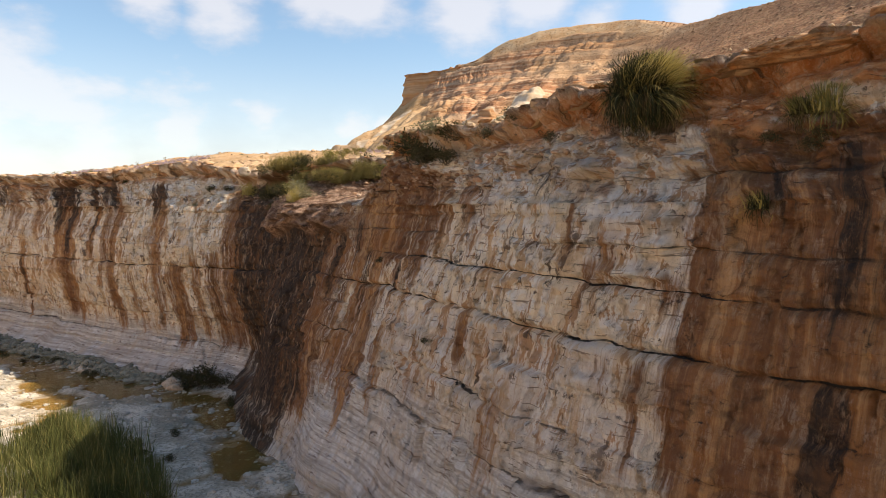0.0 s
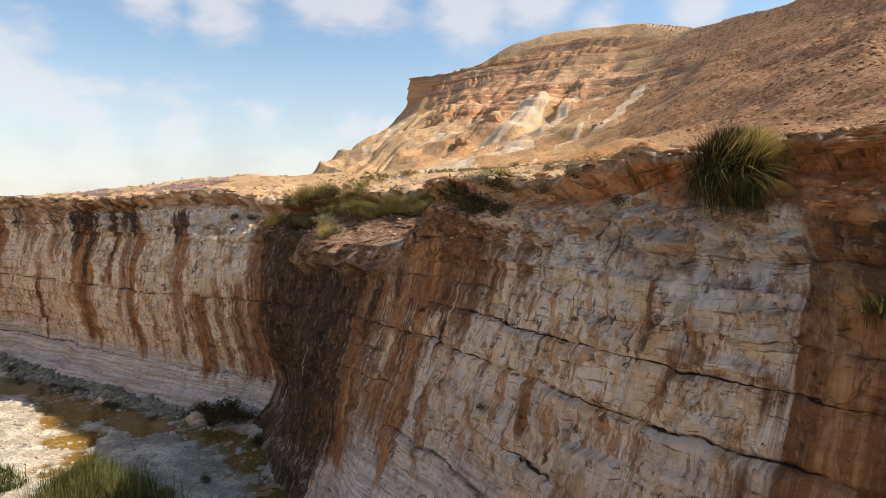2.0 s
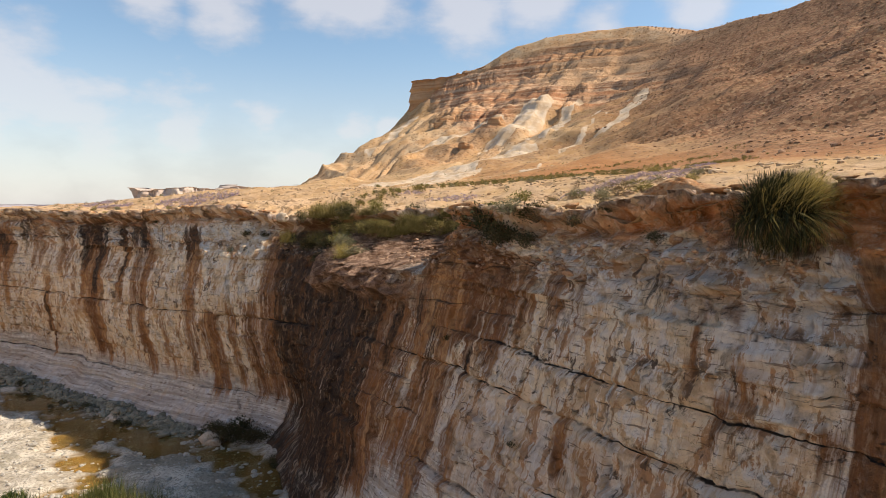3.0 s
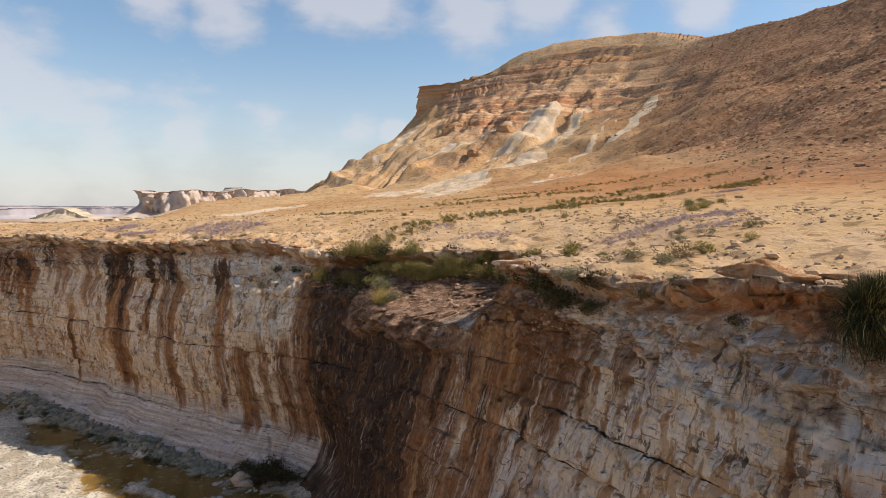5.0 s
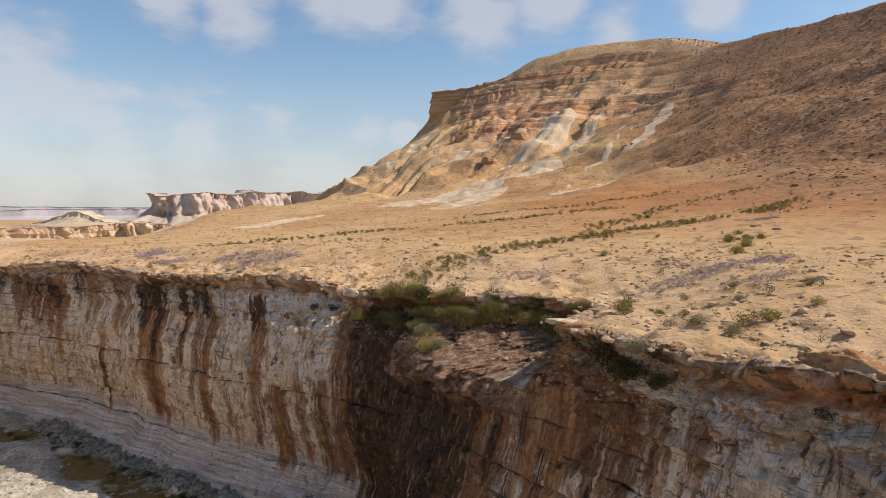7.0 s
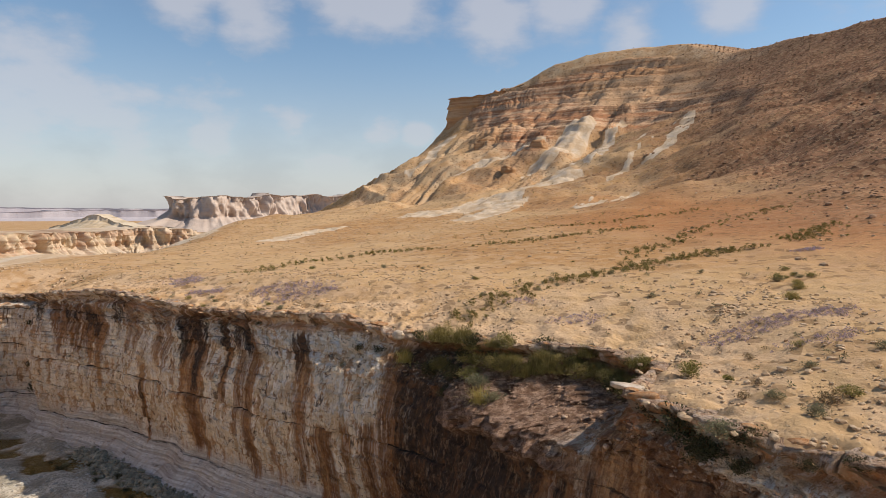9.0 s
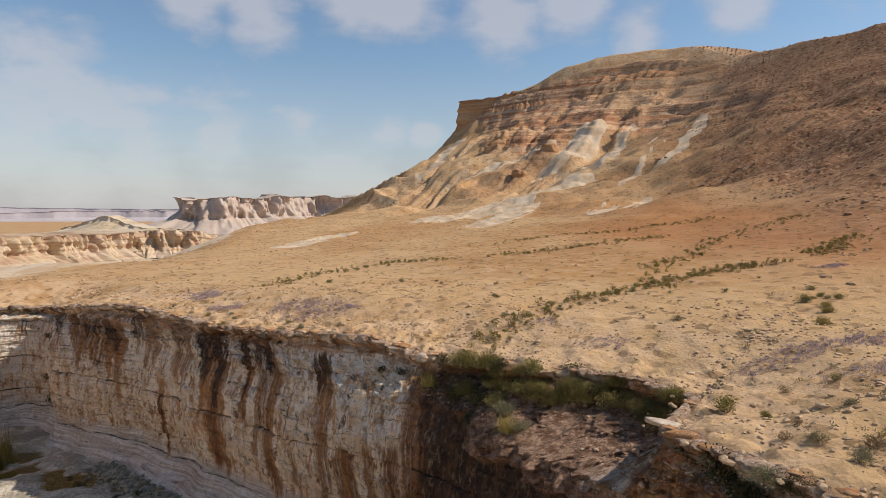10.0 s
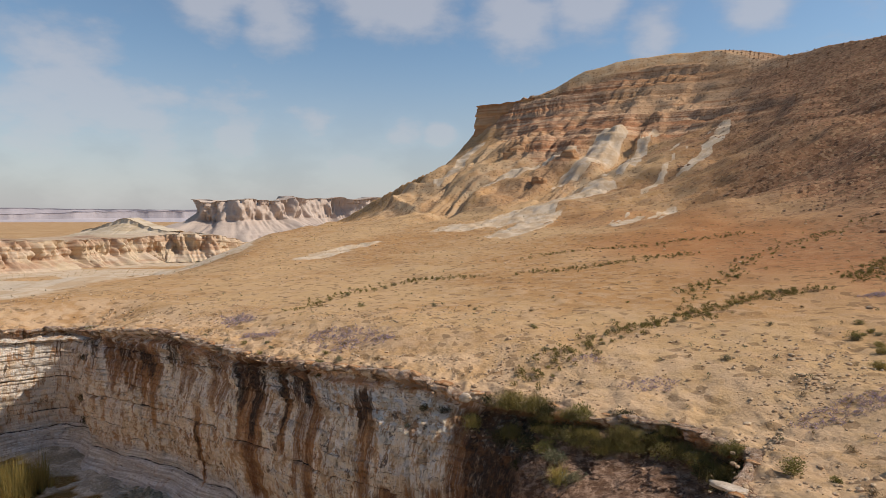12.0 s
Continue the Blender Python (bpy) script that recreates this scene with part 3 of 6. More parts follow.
# ---- the cliff ----
# stains: place along the cliff, half width, top, foot, strength
RUST = [(24.6, 2.75, 8.6, -1, 0.85), (28.5, 0.16, 5.2, 4.2, 0.6), (27.85, 0.22, 5.25, 4.1, 0.62), (29.1, 0.3, 6.6, 5.6, 0.6), (28.1, 0.75, 6.45, 6.15, 0.6), (29.7, 0.14, 7.6, 6.3, 0.5), (28.7, 0.2, 7.0, 6.3, 0.5), (30.6, 0.4, 4.2, 2.6, 0.36), (31.2, 0.12, 6.6, 5.4, 0.45),
        (32.15, 0.16, 5.5, 4.4, 0.6), (32.7, 0.35, 8, 6.0, 0.42), (33.5, 0.4, 8.3, 6.8, 0.5), (34.5, 0.4, 8.2, 6.3, 0.6), (35.5, 0.65, 8.4, 5.4, 0.7), (36.6, 0.8, 8.7, 5.3, 0.85), (37.9, 0.8, 8.7, 5.2, 0.88), (38.9, 0.6, 7.4, 1.6, 0.66), (35.1, 0.5, 4.7, 3.9, 0.5), (33.6, 0.3, 3.8, 2.6, 0.4), (37.3, 1.0, 5.4, 1.6, 0.62), (35.9, 0.45, 4.4, 2.4, 0.5),
        (39.9, 0.8, 7.2, 0.5, 0.8), (41.6, 0.8, 7.2, -1, 0.85), (43.6, 1.8, 8.6, -1, 0.85), (46.2, 1.4, 7.6, 0, 0.8), (48.4, 0.7, 8.4, 0.3, 0.72), (49.6, 0.5, 5.6, 0.4, 0.66), (50.7, 0.35, 5.3, 1.9, 0.5), (51.9, 0.55, 5.0, -0.4, 0.74),
        (53.2, 0.45, 8.4, 2.0, 0.56), (55.0, 0.2, 4.6, 1.4, 0.42), (56.5, 0.4, 8.4, 1.3, 0.66), (57.1, 0.55, 8.5, 3.6, 0.5), (58.5, 0.26, 8.4, 4.0, 0.56), (60.8, 0.6, 8.6, 1.2, 0.72), (61.7, 0.35, 8.4, 4.0, 0.5), (60.6, 0.25, 2.0, 0.4, 0.5), (65.9, 0.3, 5.6, 1.0, 0.6), (64.2, 1.3, 8.8, 6.0, 0.42), (67.2, 1.0, 8.8, 6.2, 0.42), (72.4, 2.6, 8.4, 5.6, 0.6), (70.2, 0.6, 8.6, 4.0, 0.42)]
# first, widest row: black staining with the recess's deep shade painted in
DARK = [(44.2, 3.9, 8.9, -1.5, 0.84), (53.3, 0.5, 8.6, 6.8, 0.5), (25.5, 0.22, 8.3, 5.6, 0.66), (25.42, 0.2, 5.3, -1, 0.85), (26.75, 0.34, 8.3, 7.5, 0.7), (26.3, 0.16, 8.1, 7.0, 0.6), (27.3, 0.09, 8.2, 7.8, 0.6), (25.0, 0.2, 7.9, 6.0, 0.5), (24.7, 1.2, 3.6, -1, 0.55), (26.2, 0.45, 3.4, -1, 0.6), (37.6, 0.3, 6.3, 3.4, 0.45), (30.9, 0.5, 8.4, 7.9, 0.5),
        (29.5, 0.7, 7.85, 7.6, 0.5), (40.6, 0.42, 6.9, 4.6, 0.85), (40.95, 0.34, 4.8, 0.4, 0.85), (41.2, 0.25, 3.0, -1, 0.8), (42.4, 0.30, 6.9, 2.0, 0.66), (43.2, 0.5, 8.4, 1.2, 0.78), (44.6, 0.8, 8.9, 3.0, 0.82), (45.9, 0.5, 8.6, 2.5, 0.74), (44.2, 0.7, 3.4, -1, 0.6), (46.9, 0.2, 8.2, 6.0, 0.6), (48.1, 0.34, 8.4, 6.0, 0.7), (47.6, 0.3, 5.0, 2.0, 0.5), (39.6, 0.2, 6.9, 5.0, 0.6),
        (38.6, 0.14, 7.2, 5.3, 0.6), (36.1, 0.10, 6.1, 5.7, 0.8), (56.9, 0.36, 8.7, 7.4, 0.66), (58.6, 0.12, 8.5, 6.2, 0.6), (60.9, 0.3, 8.8, 5.0, 0.66), (62.0, 0.26, 8.7, 6.2, 0.66), (65.9, 0.14, 4.8, 1.4, 0.42), (72.0, 1.6, 8.0, 6.9, 0.46), (78.5, 1.0, 8.0, 0, 0.4), (51.7, 0.14, 5.2, 2.6, 0.4), (49.5, 0.2, 4.5, 1.0, 0.4), (53.4, 0.5, 8.3, 7.9, 0.4)]
PALE = [(32.6, 1.0, 8.3, 7.0, 0.75), (30.7, 0.7, 7.9, 7.1, 0.6), (27.55, 0.12, 8.0, 7.0, 1.0), (28.5, 0.7, 7.7, 6.4, 0.75), (27.45, 0.16, 5.3, 4.2, 1.0), (28.2, 0.12, 5.3, 4.0, 0.9), (30.5, 2.0, 8.6, 7.6, 0.6), (32.2, 4.6, 5.2, -0.5, 0.8), (37.2, 0.7, 5.1, 4.0, 0.9), (34.0, 1.2, 5.1, 4.1, 0.7), (35.0, 0.2, 7.5, 6.5, 0.7), (47.55, 0.14, 8.2, 6.4, 1.0), (46.7, 0.3, 8.5, 6.8, 0.8), (42.6, 0.06, 5.6, 3.6, 0.9), (28.9, 1.4, 3.6, -0.5, 0.8), (25.2, 0.1, 8.2, 7.0, 0.8), (59.4, 0.2, 8.2, 3.0, 0.5), (75.0, 2.0, 8, 1, 0.5), (90, 10, 9, -1, 0.6)]
# bedding joints: height and strength on the near wall, then on the far wall
JOINTS = [(0.6, 0.3, 0.6, 0.2), (3.0, 0.7, 1.42, 0.7), (3.55, 0.25, 2.6, 0.55), (3.97, 1.0, 3.3, 0.45), (4.65, 0.35, 4.1, 0.3), (5.33, 1.3, 4.88, 1.1), (6.18, 1.0, 5.9, 0.4), (6.8, 0.6, 6.6, 0.35), (7.26, 0.5, 7.3, 0.4), (7.9, 0.6, 7.9, 0.6)]


def stain(rows, u, z, seed):
    """Streaks that run down the wall: crisp at the sides, ragged at the foot."""
    total = np.zeros(u.shape)
    for k, (c, half, top, foot, s) in enumerate(rows):
        ragged = min(0.25 * half, 0.10 if half < 2 else 0.22) * vnoise(z * 0.6, np.full_like(z, k), None, seed) + 0.03 * vnoise(z * 3.1, np.full_like(z, k), None, seed + 3)
        soft = 0.75 * half if half < 0.5 else min(0.36, 0.6 * half) if half < 3 else 0.9
        side = smooth(half + soft, half - soft, np.abs(u - c + ragged))
        end = foot + 0.9 * vnoise(u * 2.6, np.full_like(u, k), None, seed + 5)
        total = np.maximum(total, s * side * smooth(top + 0.35, top - 0.25, z) * smooth(end - 0.5, end + 0.9, z))
    return total


def angular(n, k):
    """Noise cut into flat steps with short risers."""
    return (np.floor(n * k) + smooth(0.72, 1.0, (n * k) % 1.0)) / k


def cliff():
    u = columns([(0, 3, 0.5), (3, 12, 0.05), (12, 15, 0.06), (15, 20, 0.09), (20, 24, 0.12)])
    p = plan_at(u)
    wall, rim = p[:, :2], p[:, 2:5]
    g = np.gradient(wall, u, axis=0)
    k = 25
    pad = np.pad(g, ((k, k), (0, 0)), "edge")
    g = np.column_stack([np.convolve(pad[:, i], np.ones(2 * k + 1) / (2 * k + 1), "valid") for i in (0, 1)])
    g /= np.linalg.norm(g, axis=1)[:, None]
    out = np.column_stack([-g[:, 1], g[:, 0]])
    out *= -1 if out[len(out) // 3] @ np.array([-1.0, -0.5]) < 0 else 1
    face = np.linspace(-0.7, 7.5, 235)
    upper = np.linspace(0, 1, 48)[1:]
    cap = np.linspace(0, 1, 18)[1:]
    nc = len(u)
    U = np.broadcast_to(u, (len(face) + len(upper) + len(cap), nc)).copy()
    X, Y, Z, S, J, T, B, N, R, V = (np.zeros(U.shape) for _ in range(10))
    lift = 0.14 * vnoise(u / 9, u * 0, None, 60) + 0.05 * vnoise(u / 1.7, u * 0, None, 61)
    low = rim[:, 2] - 0.62 + 0.12 * vnoise(u / 0.8, u * 0, None, 62)
    cut = u / 0.85 + 0.9 * vnoise(u / 1.1, u * 0, None, 72)
    slab, slab2 = lattice(np.floor(cut), np.floor(cut) * 0, np.floor(cut) * 0, 73), lattice(np.floor(cut), np.floor(cut) * 0, np.floor(cut) * 0, 74)
    split = smooth(0.09, 0.0, np.minimum(cut % 1.0, 1 - cut % 1.0))
    low = low - 0.16 * (slab2 - 0.4)
    alcove = smooth(U_OF_ROW[8] - 0.6, U_OF_ROW[9], u) * smooth(U_OF_ROW[12], U_OF_ROW[11], u)
    right, far = smooth(U_OF_ROW[12] + 1, U_OF_ROW[10], u), smooth(U_OF_ROW[16], U_OF_ROW[18], u)
    for r in range(U.shape[0]):
        if r < len(face):
            z = np.full(nc, face[r])
            m = np.zeros(nc)
            base = wall
        elif r < len(face) + len(upper):
            t = upper[r - len(face)]
            z = 7.5 + (low - 7.5) * t
            m = np.full(nc, t)
            base = wall + (rim[:, :2] - wall) * (t ** (1.25 - 0.45 * alcove - 0.25 * smooth(38, 34, u) - 0.25 * smooth(48, 52, u)))[:, None]
        else:
            t = cap[r - len(face) - len(upper)]
            hi = rim[:, 2] + 0.20 * (slab2 - 0.5)
            z = low + (hi - low) * np.clip(t / 0.72, 0, 1) - 0.35 * max(0, t - 0.80) / 0.20
            m = np.ones(nc)
            lip = np.interp(t, [0, 0.15, 0.3, 0.55, 0.75, 1], [-0.15, -0.30, -0.12, 0.20, 0.18, 0.05]) + (0.34 * (slab - 0.5) + 0.12 * vnoise(u / 0.22, u * 0 + t * 3, None, 71)) * smooth(0.1, 0.4, t) - 0.25 * split * (t > 0.15) * (t < 0.85) - 1.5 * max(0, t - 0.75) / 0.25
            base = rim[:, :2] + out * lip[:, None]
            R[r] = 0.75 * smooth(0.5, 0.7, t)
            S[r] = (0.15 + 0.85 * smooth(0.72, 0.5, t)) * (1 - 0.7 * smooth(48, 54, u)) * (0.3 + 0.7 * np.maximum(smooth(-0.25, 0.25, vnoise(u / 1.3, u * 0, None, 50)), smooth(34, 31, u)))
        off = np.zeros(nc)
        # the wall leans back on the near side; on the far side it hangs over a spreading foot of smooth pale rock
        lean = np.interp(z, [-0.7, 0.3, 1, 2, 3, 3.8, 5, 5.6, 7, 8.2], [2.3, 1.8, 1.5, 1.1, 0.9, 0.65, 0.2, 0.0, -0.5, -0.9]) * (1 - 0.3 * alcove * (z < 5.6))
        hang = np.interp(z, [-0.7, 0.1, 0.8, 1.6, 3.0, 4.2, 6.0, 6.6, 7.5], [1.6, 0.7, -0.15, -0.5, -0.25, 0.1, 0.1, -0.08, -0.5]) * (1 - 0.4 * far)
        off += (lean * right + hang * (1 - right)) * (1 - m) * (1 + 0.10 * vnoise(u / 2.5, z, None, 63))
        off += (m == 0) * 0.22 * fbm(u / 4.2, z / 7.0, None, 3, 64)
        left = smooth(50, 56, u)
        off += left * (m < 1) * 0.30 * vnoise(u / 1.6 + 0.3 * vnoise(u / 3, z / 2), z / 9, None, 65)
        # undercut apron over the recess
        off += alcove * (0.45 * smooth(6.5, 6.9, z + 0.3 * vnoise(u / 0.9, u * 0, None, 66)) * smooth(9.2, 6.9, z) - 0.12 * smooth(6.8, 5.9, z) * smooth(-0.5, 2.5, z))
        # beds and joints
        bed = np.zeros(nc, int)
        seam, power, nearest = np.zeros(nc), np.zeros(nc), np.full(nc, 9.0)
        for q, (jr, sr, jl, sl) in enumerate(JOINTS):
            jz, js = jl + (jr - jl) * right, (sl + (sr - sl) * right) * (1 + 0.9 * far)
            zj = jz + lift * 0.3 + 0.05 * vnoise(u / 0.5, u * 0, None, 80 + q)
            bed += z > zj
            gap = js * smooth(-0.35, 0.25, vnoise(u / 3.3, u * 0, None, 90 + q) + (js - 0.55))
            wide = 0.045 + 0.03 * vnoise(u / 0.9, u * 0, None, 95 + q)
            seam = np.maximum(seam, gap * np.exp(-((z - zj) / 0.05) ** 2))
            power = np.where(np.abs(z - zj) < np.abs(nearest), gap, power)
            nearest = np.where(np.abs(z - zj) < np.abs(nearest), z - zj, nearest)
        off += (m < 0.5) * 0.05 * (lattice(bed, bed * 0, bed * 0, 7) * 2 - 1)
        power, nearest = power * (1 - 0.6 * alcove), nearest / np.maximum(0.35, wide * 14)
        N[r] = nearest
        off -= 0.09 * seam * (1 - 0.8 * alcove)
        thinbed = vnoise(u / 2.2, z / 0.13, None, 25)
        off += 0.012 * thinbed * (m < 0.7) + 0.03 * smooth(1.9, 1.2, z) * (vnoise(u / 9, z / 0.11, None, 26) + 0.8 * np.sign(vnoise(u / 14, z / 0.26, None, 37)))
        shelf = (z / 0.52 + 0.35 * vnoise(u / 5, u * 0, None, 57)) % 1.0
        off += smooth(63, 69, u) * (m < 1) * smooth(1.2, 1.8, z) * smooth(7.2, 6.4, z) * 0.09 * (smooth(0.06, 0.2, shelf) - 0.6)
        # blocks split by upright cracks
        wide = 0.7 + 0.9 * lattice(bed, bed * 0, bed * 0, 11)
        c = u / wide + 5 * lattice(bed, bed * 0, bed * 0, 12) + 0.18 * vnoise(z * 1.5, bed * 3.1, None, 13)
        ci = np.floor(c)
        block = lattice(ci, bed, bed * 0, 14)
        edge = np.minimum(c - ci, 1 - (c - ci)) * wide
        crack = smooth(0.025, 0.0, edge) * (lattice(ci, bed, bed * 0, 15) > 0.45) * (m < 0.6)
        rough = 1 - 0.75 * smooth(2.4, 1.6, z)
        off += rough * (m < 0.6) * 0.075 * (block * 2 - 1) - rough * 0.10 * crack
        # one smooth banded block standing proud of the near wall
        proud = smooth(27.72, 27.80, u + 0.03 * vnoise(z * 4, z * 0, None, 54)) * smooth(28.98, 28.88, u) * smooth(6.28, 6.40, z + 0.06 * vnoise(u / 0.3, u * 0, None, 55)) * smooth(7.66, 7.52, z)
        off += proud * (0.16 + 0.05 * np.sin(z * 2 * np.pi / 0.42) + 0.05 * smooth(6.7, 6.4, z))
        # flaked patches, rubble near the top, grain
        flake = fbm(u / 1.1, z / 0.8, None, 4, 16)
        off -= rough * 0.05 * smooth(0.12, 0.15, flake) + rough * 0.045 * smooth(-0.25, -0.28, flake)
        off -= rough * 0.035 * smooth(0.25, 0.30, fbm(u / 0.4, z / 0.28, None, 3, 27))
        rub = smooth(7.3, 8.3, z) * (1 - 0.8 * smooth(47, 49, u) * smooth(58, 56, u))
        off += (0.02 + (0.15 * rub + 0.16 * alcove * smooth(6.6, 7.0, z)) * (1 - 0.5 * (m >= 1))) * angular(fbm(u / 0.33, z / 0.22, None, 3, 18), 2.6) + 0.15 * rub * (1 - 0.6 * smooth(33, 31, u)) * angular(fbm(u / 1.2, z / 0.7, None, 3, 19), 3.2)
        stone, own = cells(u / 0.62 + 0.15 * vnoise(z * 3, u * 2, None, 28), z / 0.42, 29)
        bank = smooth(7.75, 8.0, z) * smooth(8.75, 8.55, z) * smooth(23.0, 24, u) * smooth(37, 35.5, u)
        ball = bank * (own > 0.35) * np.clip((0.55 - stone) * 5, 0, 1)
        off += 0.10 * ball * (0.4 + own)
        clod, own = cells(u / 0.42 + 0.2 * vnoise(z * 4, u * 2, None, 46), z / 0.30, 47)
        earth = smooth(7.7, 8.1, z) * smooth(42, 40, u) * smooth(22, 24, u) * (m < 1)
        off += earth * (0.10 + 0.16 * smooth(27.0, 28.0, u) * smooth(30.4, 29.4, u)) * (own - 0.35) * np.sqrt(np.clip(1 - (clod / 0.7) ** 2, 0, 1))
        off += alcove * smooth(6.3, 6.7, z) * smooth(9.0, 8.6, z) * 0.26 * (own - 0.3) * np.sqrt(np.clip(1 - (clod / 0.75) ** 2, 0, 1))
        ledge = (z / 0.27 + 0.5 * vnoise(u / 1.6, u * 0, None, 30)) % 1.0
        off += (smooth(7.6, 8.0, z) * smooth(46, 40, u) * smooth(20, 24, u) + 0.5 * smooth(8.2, 8.5, z) * smooth(46, 52, u)) * (m < 1) * 0.06 * (smooth(0.1, 0.25, ledge) - 0.5) * smooth(-0.4, 0.3, vnoise(u / 1.1, z / 0.5, None, 38))
        off += 0.014 * fbm(u / 0.12, z / 0.1, None, 2, 20) * rough
        if r >= len(face) + len(upper):
            off += 0.11 * fbm(u / 0.3, u * 0 + t * 4, None, 3, 44) + 0.05 * np.sign(vnoise(u / 0.7, u * 0 + t * 7, None, 45))
        shade = smooth(6.9, 7.4, z) * (m < 1) * np.maximum(smooth(42, 40, u), smooth(47, 49, u))
        off = off * (1 - shade) + np.minimum(off, 0.02) * shade
        V[r] = z + np.hypot(base[:, 0] - wall[:, 0], base[:, 1] - wall[:, 1])
        X[r], Y[r], Z[r] = base[:, 0] + out[:, 0] * off, base[:, 1] + out[:, 1] * off, z
        B[r] = ball
        T[r] = block * (m < 0.6)
        J[r] = np.clip(power * (m < 1), 0, 1)
        T[r] = np.maximum(T[r], 1.6 * crack * rough)
        if r < len(face) + len(upper):
            S[r] = smooth(8.6, 8.95, z + 0.45 * fbm(u / 1.4, z / 0.8, None, 3, 21)) * smooth(52, 46, u) + 0.7 * smooth(8.45, 8.7, z + 0.2 * fbm(u / 1.4, z, None, 2, 22)) * smooth(46, 52, u) * smooth(-0.3, 0.2, vnoise(u / 2, u * 0, None, 51))
            S[r] = S[r] * (1 - smooth(0.1, 0.4, ball))
            R[r] = (0.08 + 0.14 * smooth(29.5, 31, u) + 0.8 * smooth(27.0, 28.0, u) * smooth(30.4, 29.4, u)) * smooth(7.4, 7.75, z + 0.5 * fbm(u / 1.0, z / 0.6, None, 4, 48)) * smooth(40, 38, u) * smooth(-0.30, 0.05, fbm(u / 0.7, z / 0.45, None, 3, 49)) * (1 - smooth(0.1, 0.4, ball))
            R[r] = np.maximum(R[r], alcove * smooth(6.45, 6.75, z + 0.3 * vnoise(u / 0.9, u * 0, None, 66)))
    Z[len(face):] += 0.05 * fbm(U[len(face):] / 0.4, Z[len(face):] / 0.3, None, 2, 23)
    me = mesh_of("cliff", np.stack([X, Y, Z], -1).reshape(-1, 3), grid_faces(*U.shape), ROCK)
    attribute(me, "along", U)
    attribute(me, "up", V)
    attribute(me, "rust", 0.04 + 0.05 * smooth(38, 36, U) * smooth(1.5, 3, Z) + 0.05 * smooth(52, 56, U) * smooth(1.5, 3, Z) + 0.02 * smooth(6, 8, Z) + 0.62 * stain(RUST, U, Z, 200) * (1 - 0.6 * smooth(1.6, 0.8, Z)) - 0.12 * smooth(1.8, 1.0, Z) * (1 - smooth(39, 41, U) * smooth(53, 51, U)))
    attribute(me, "dark", 0.22 * smooth(52, 56, U) * smooth(5.2, 8.3, Z) * smooth(0.05, 0.5, fbm(U / 1.9, Z / 9, None, 3, 39)) + 0.07 * smooth(52, 56, U) * smooth(3, 6, Z) + 0.62 * stain(DARK, U, Z, 300) + 0.02 * smooth(7, 8, Z) - 0.12 * smooth(1.8, 1.0, Z) * (1 - smooth(40, 41.5, U) * smooth(52, 50.5, U)))
    attribute(me, "pale", np.clip(0.9 * smooth(0.1, 0.5, B) + stain(PALE, U, Z, 400) + smooth(2.5, 1.6, Z + 0.3 * vnoise(U / 1.5, Z, None, 24)) * (1 - 0.9 * smooth(38.8, 41.5, U) * smooth(52.5, 50.5, U)), 0, 1))
    low_right = smooth(U_OF_ROW[9], U_OF_ROW[8] - 0.5, U)
    attribute(me, "foot", smooth(2.4 + 1.6 * low_right, 1.5 + 1.4 * low_right, Z + 0.35 * fbm(U / 1.2, Z / 0.8, None, 3, 56)) * (1 - 0.85 * smooth(38.8, 40.5, U) * smooth(48.5, 46.5, U)) * smooth(26.6, 27.8, U))
    attribute(me, "soil", np.clip(S, 0, 1))
    attribute(me, "rubble", R)
    attribute(me, "seam", J)
    attribute(me, "joint", N)
    attribute(me, "tone", T)
    tagged(new("cliff_wall", me), "tall layered limestone cliff streaked with rust and black stains", "cliff", kind="structure")
    return np.stack([X, Y, Z], -1)[::3, ::3].reshape(-1, 3)


CLIFF = cliff()

# ---- ground: plateau, hill and valley in one sheet ----
SCARS = [(33, 166, 26, 152, 0.9), (26, 152, 19.6, 140.5, 1.9), (36.9, 151.5, 28.1, 134.7, 1.1), (46, 153.5, 38, 141, 1.4), (38, 141, 31.8, 131, 1.0), (27.5, 133, 21.7, 123.7, 0.8), (21.2, 164, 16, 154, 4.2), (16, 154, 8.2, 146, 2.6), (12, 160, -6, 156, 3.0), (-6, 156, -12, 150, 1.6),
         (15.2, 135.8, -1.4, 121.5, 3.0), (-1.4, 121.5, -13.8, 115, 4.0), (1.8, 119.4, -5.3, 99, 3.6), (-13.5, 203, -22, 172, 2.8), (14.9, 101, 11.2, 93, 1.3), (21, 106, 14.3, 90.4, 1.1), (-27.8, 102.2, -32.6, 87.5, 2.2)]


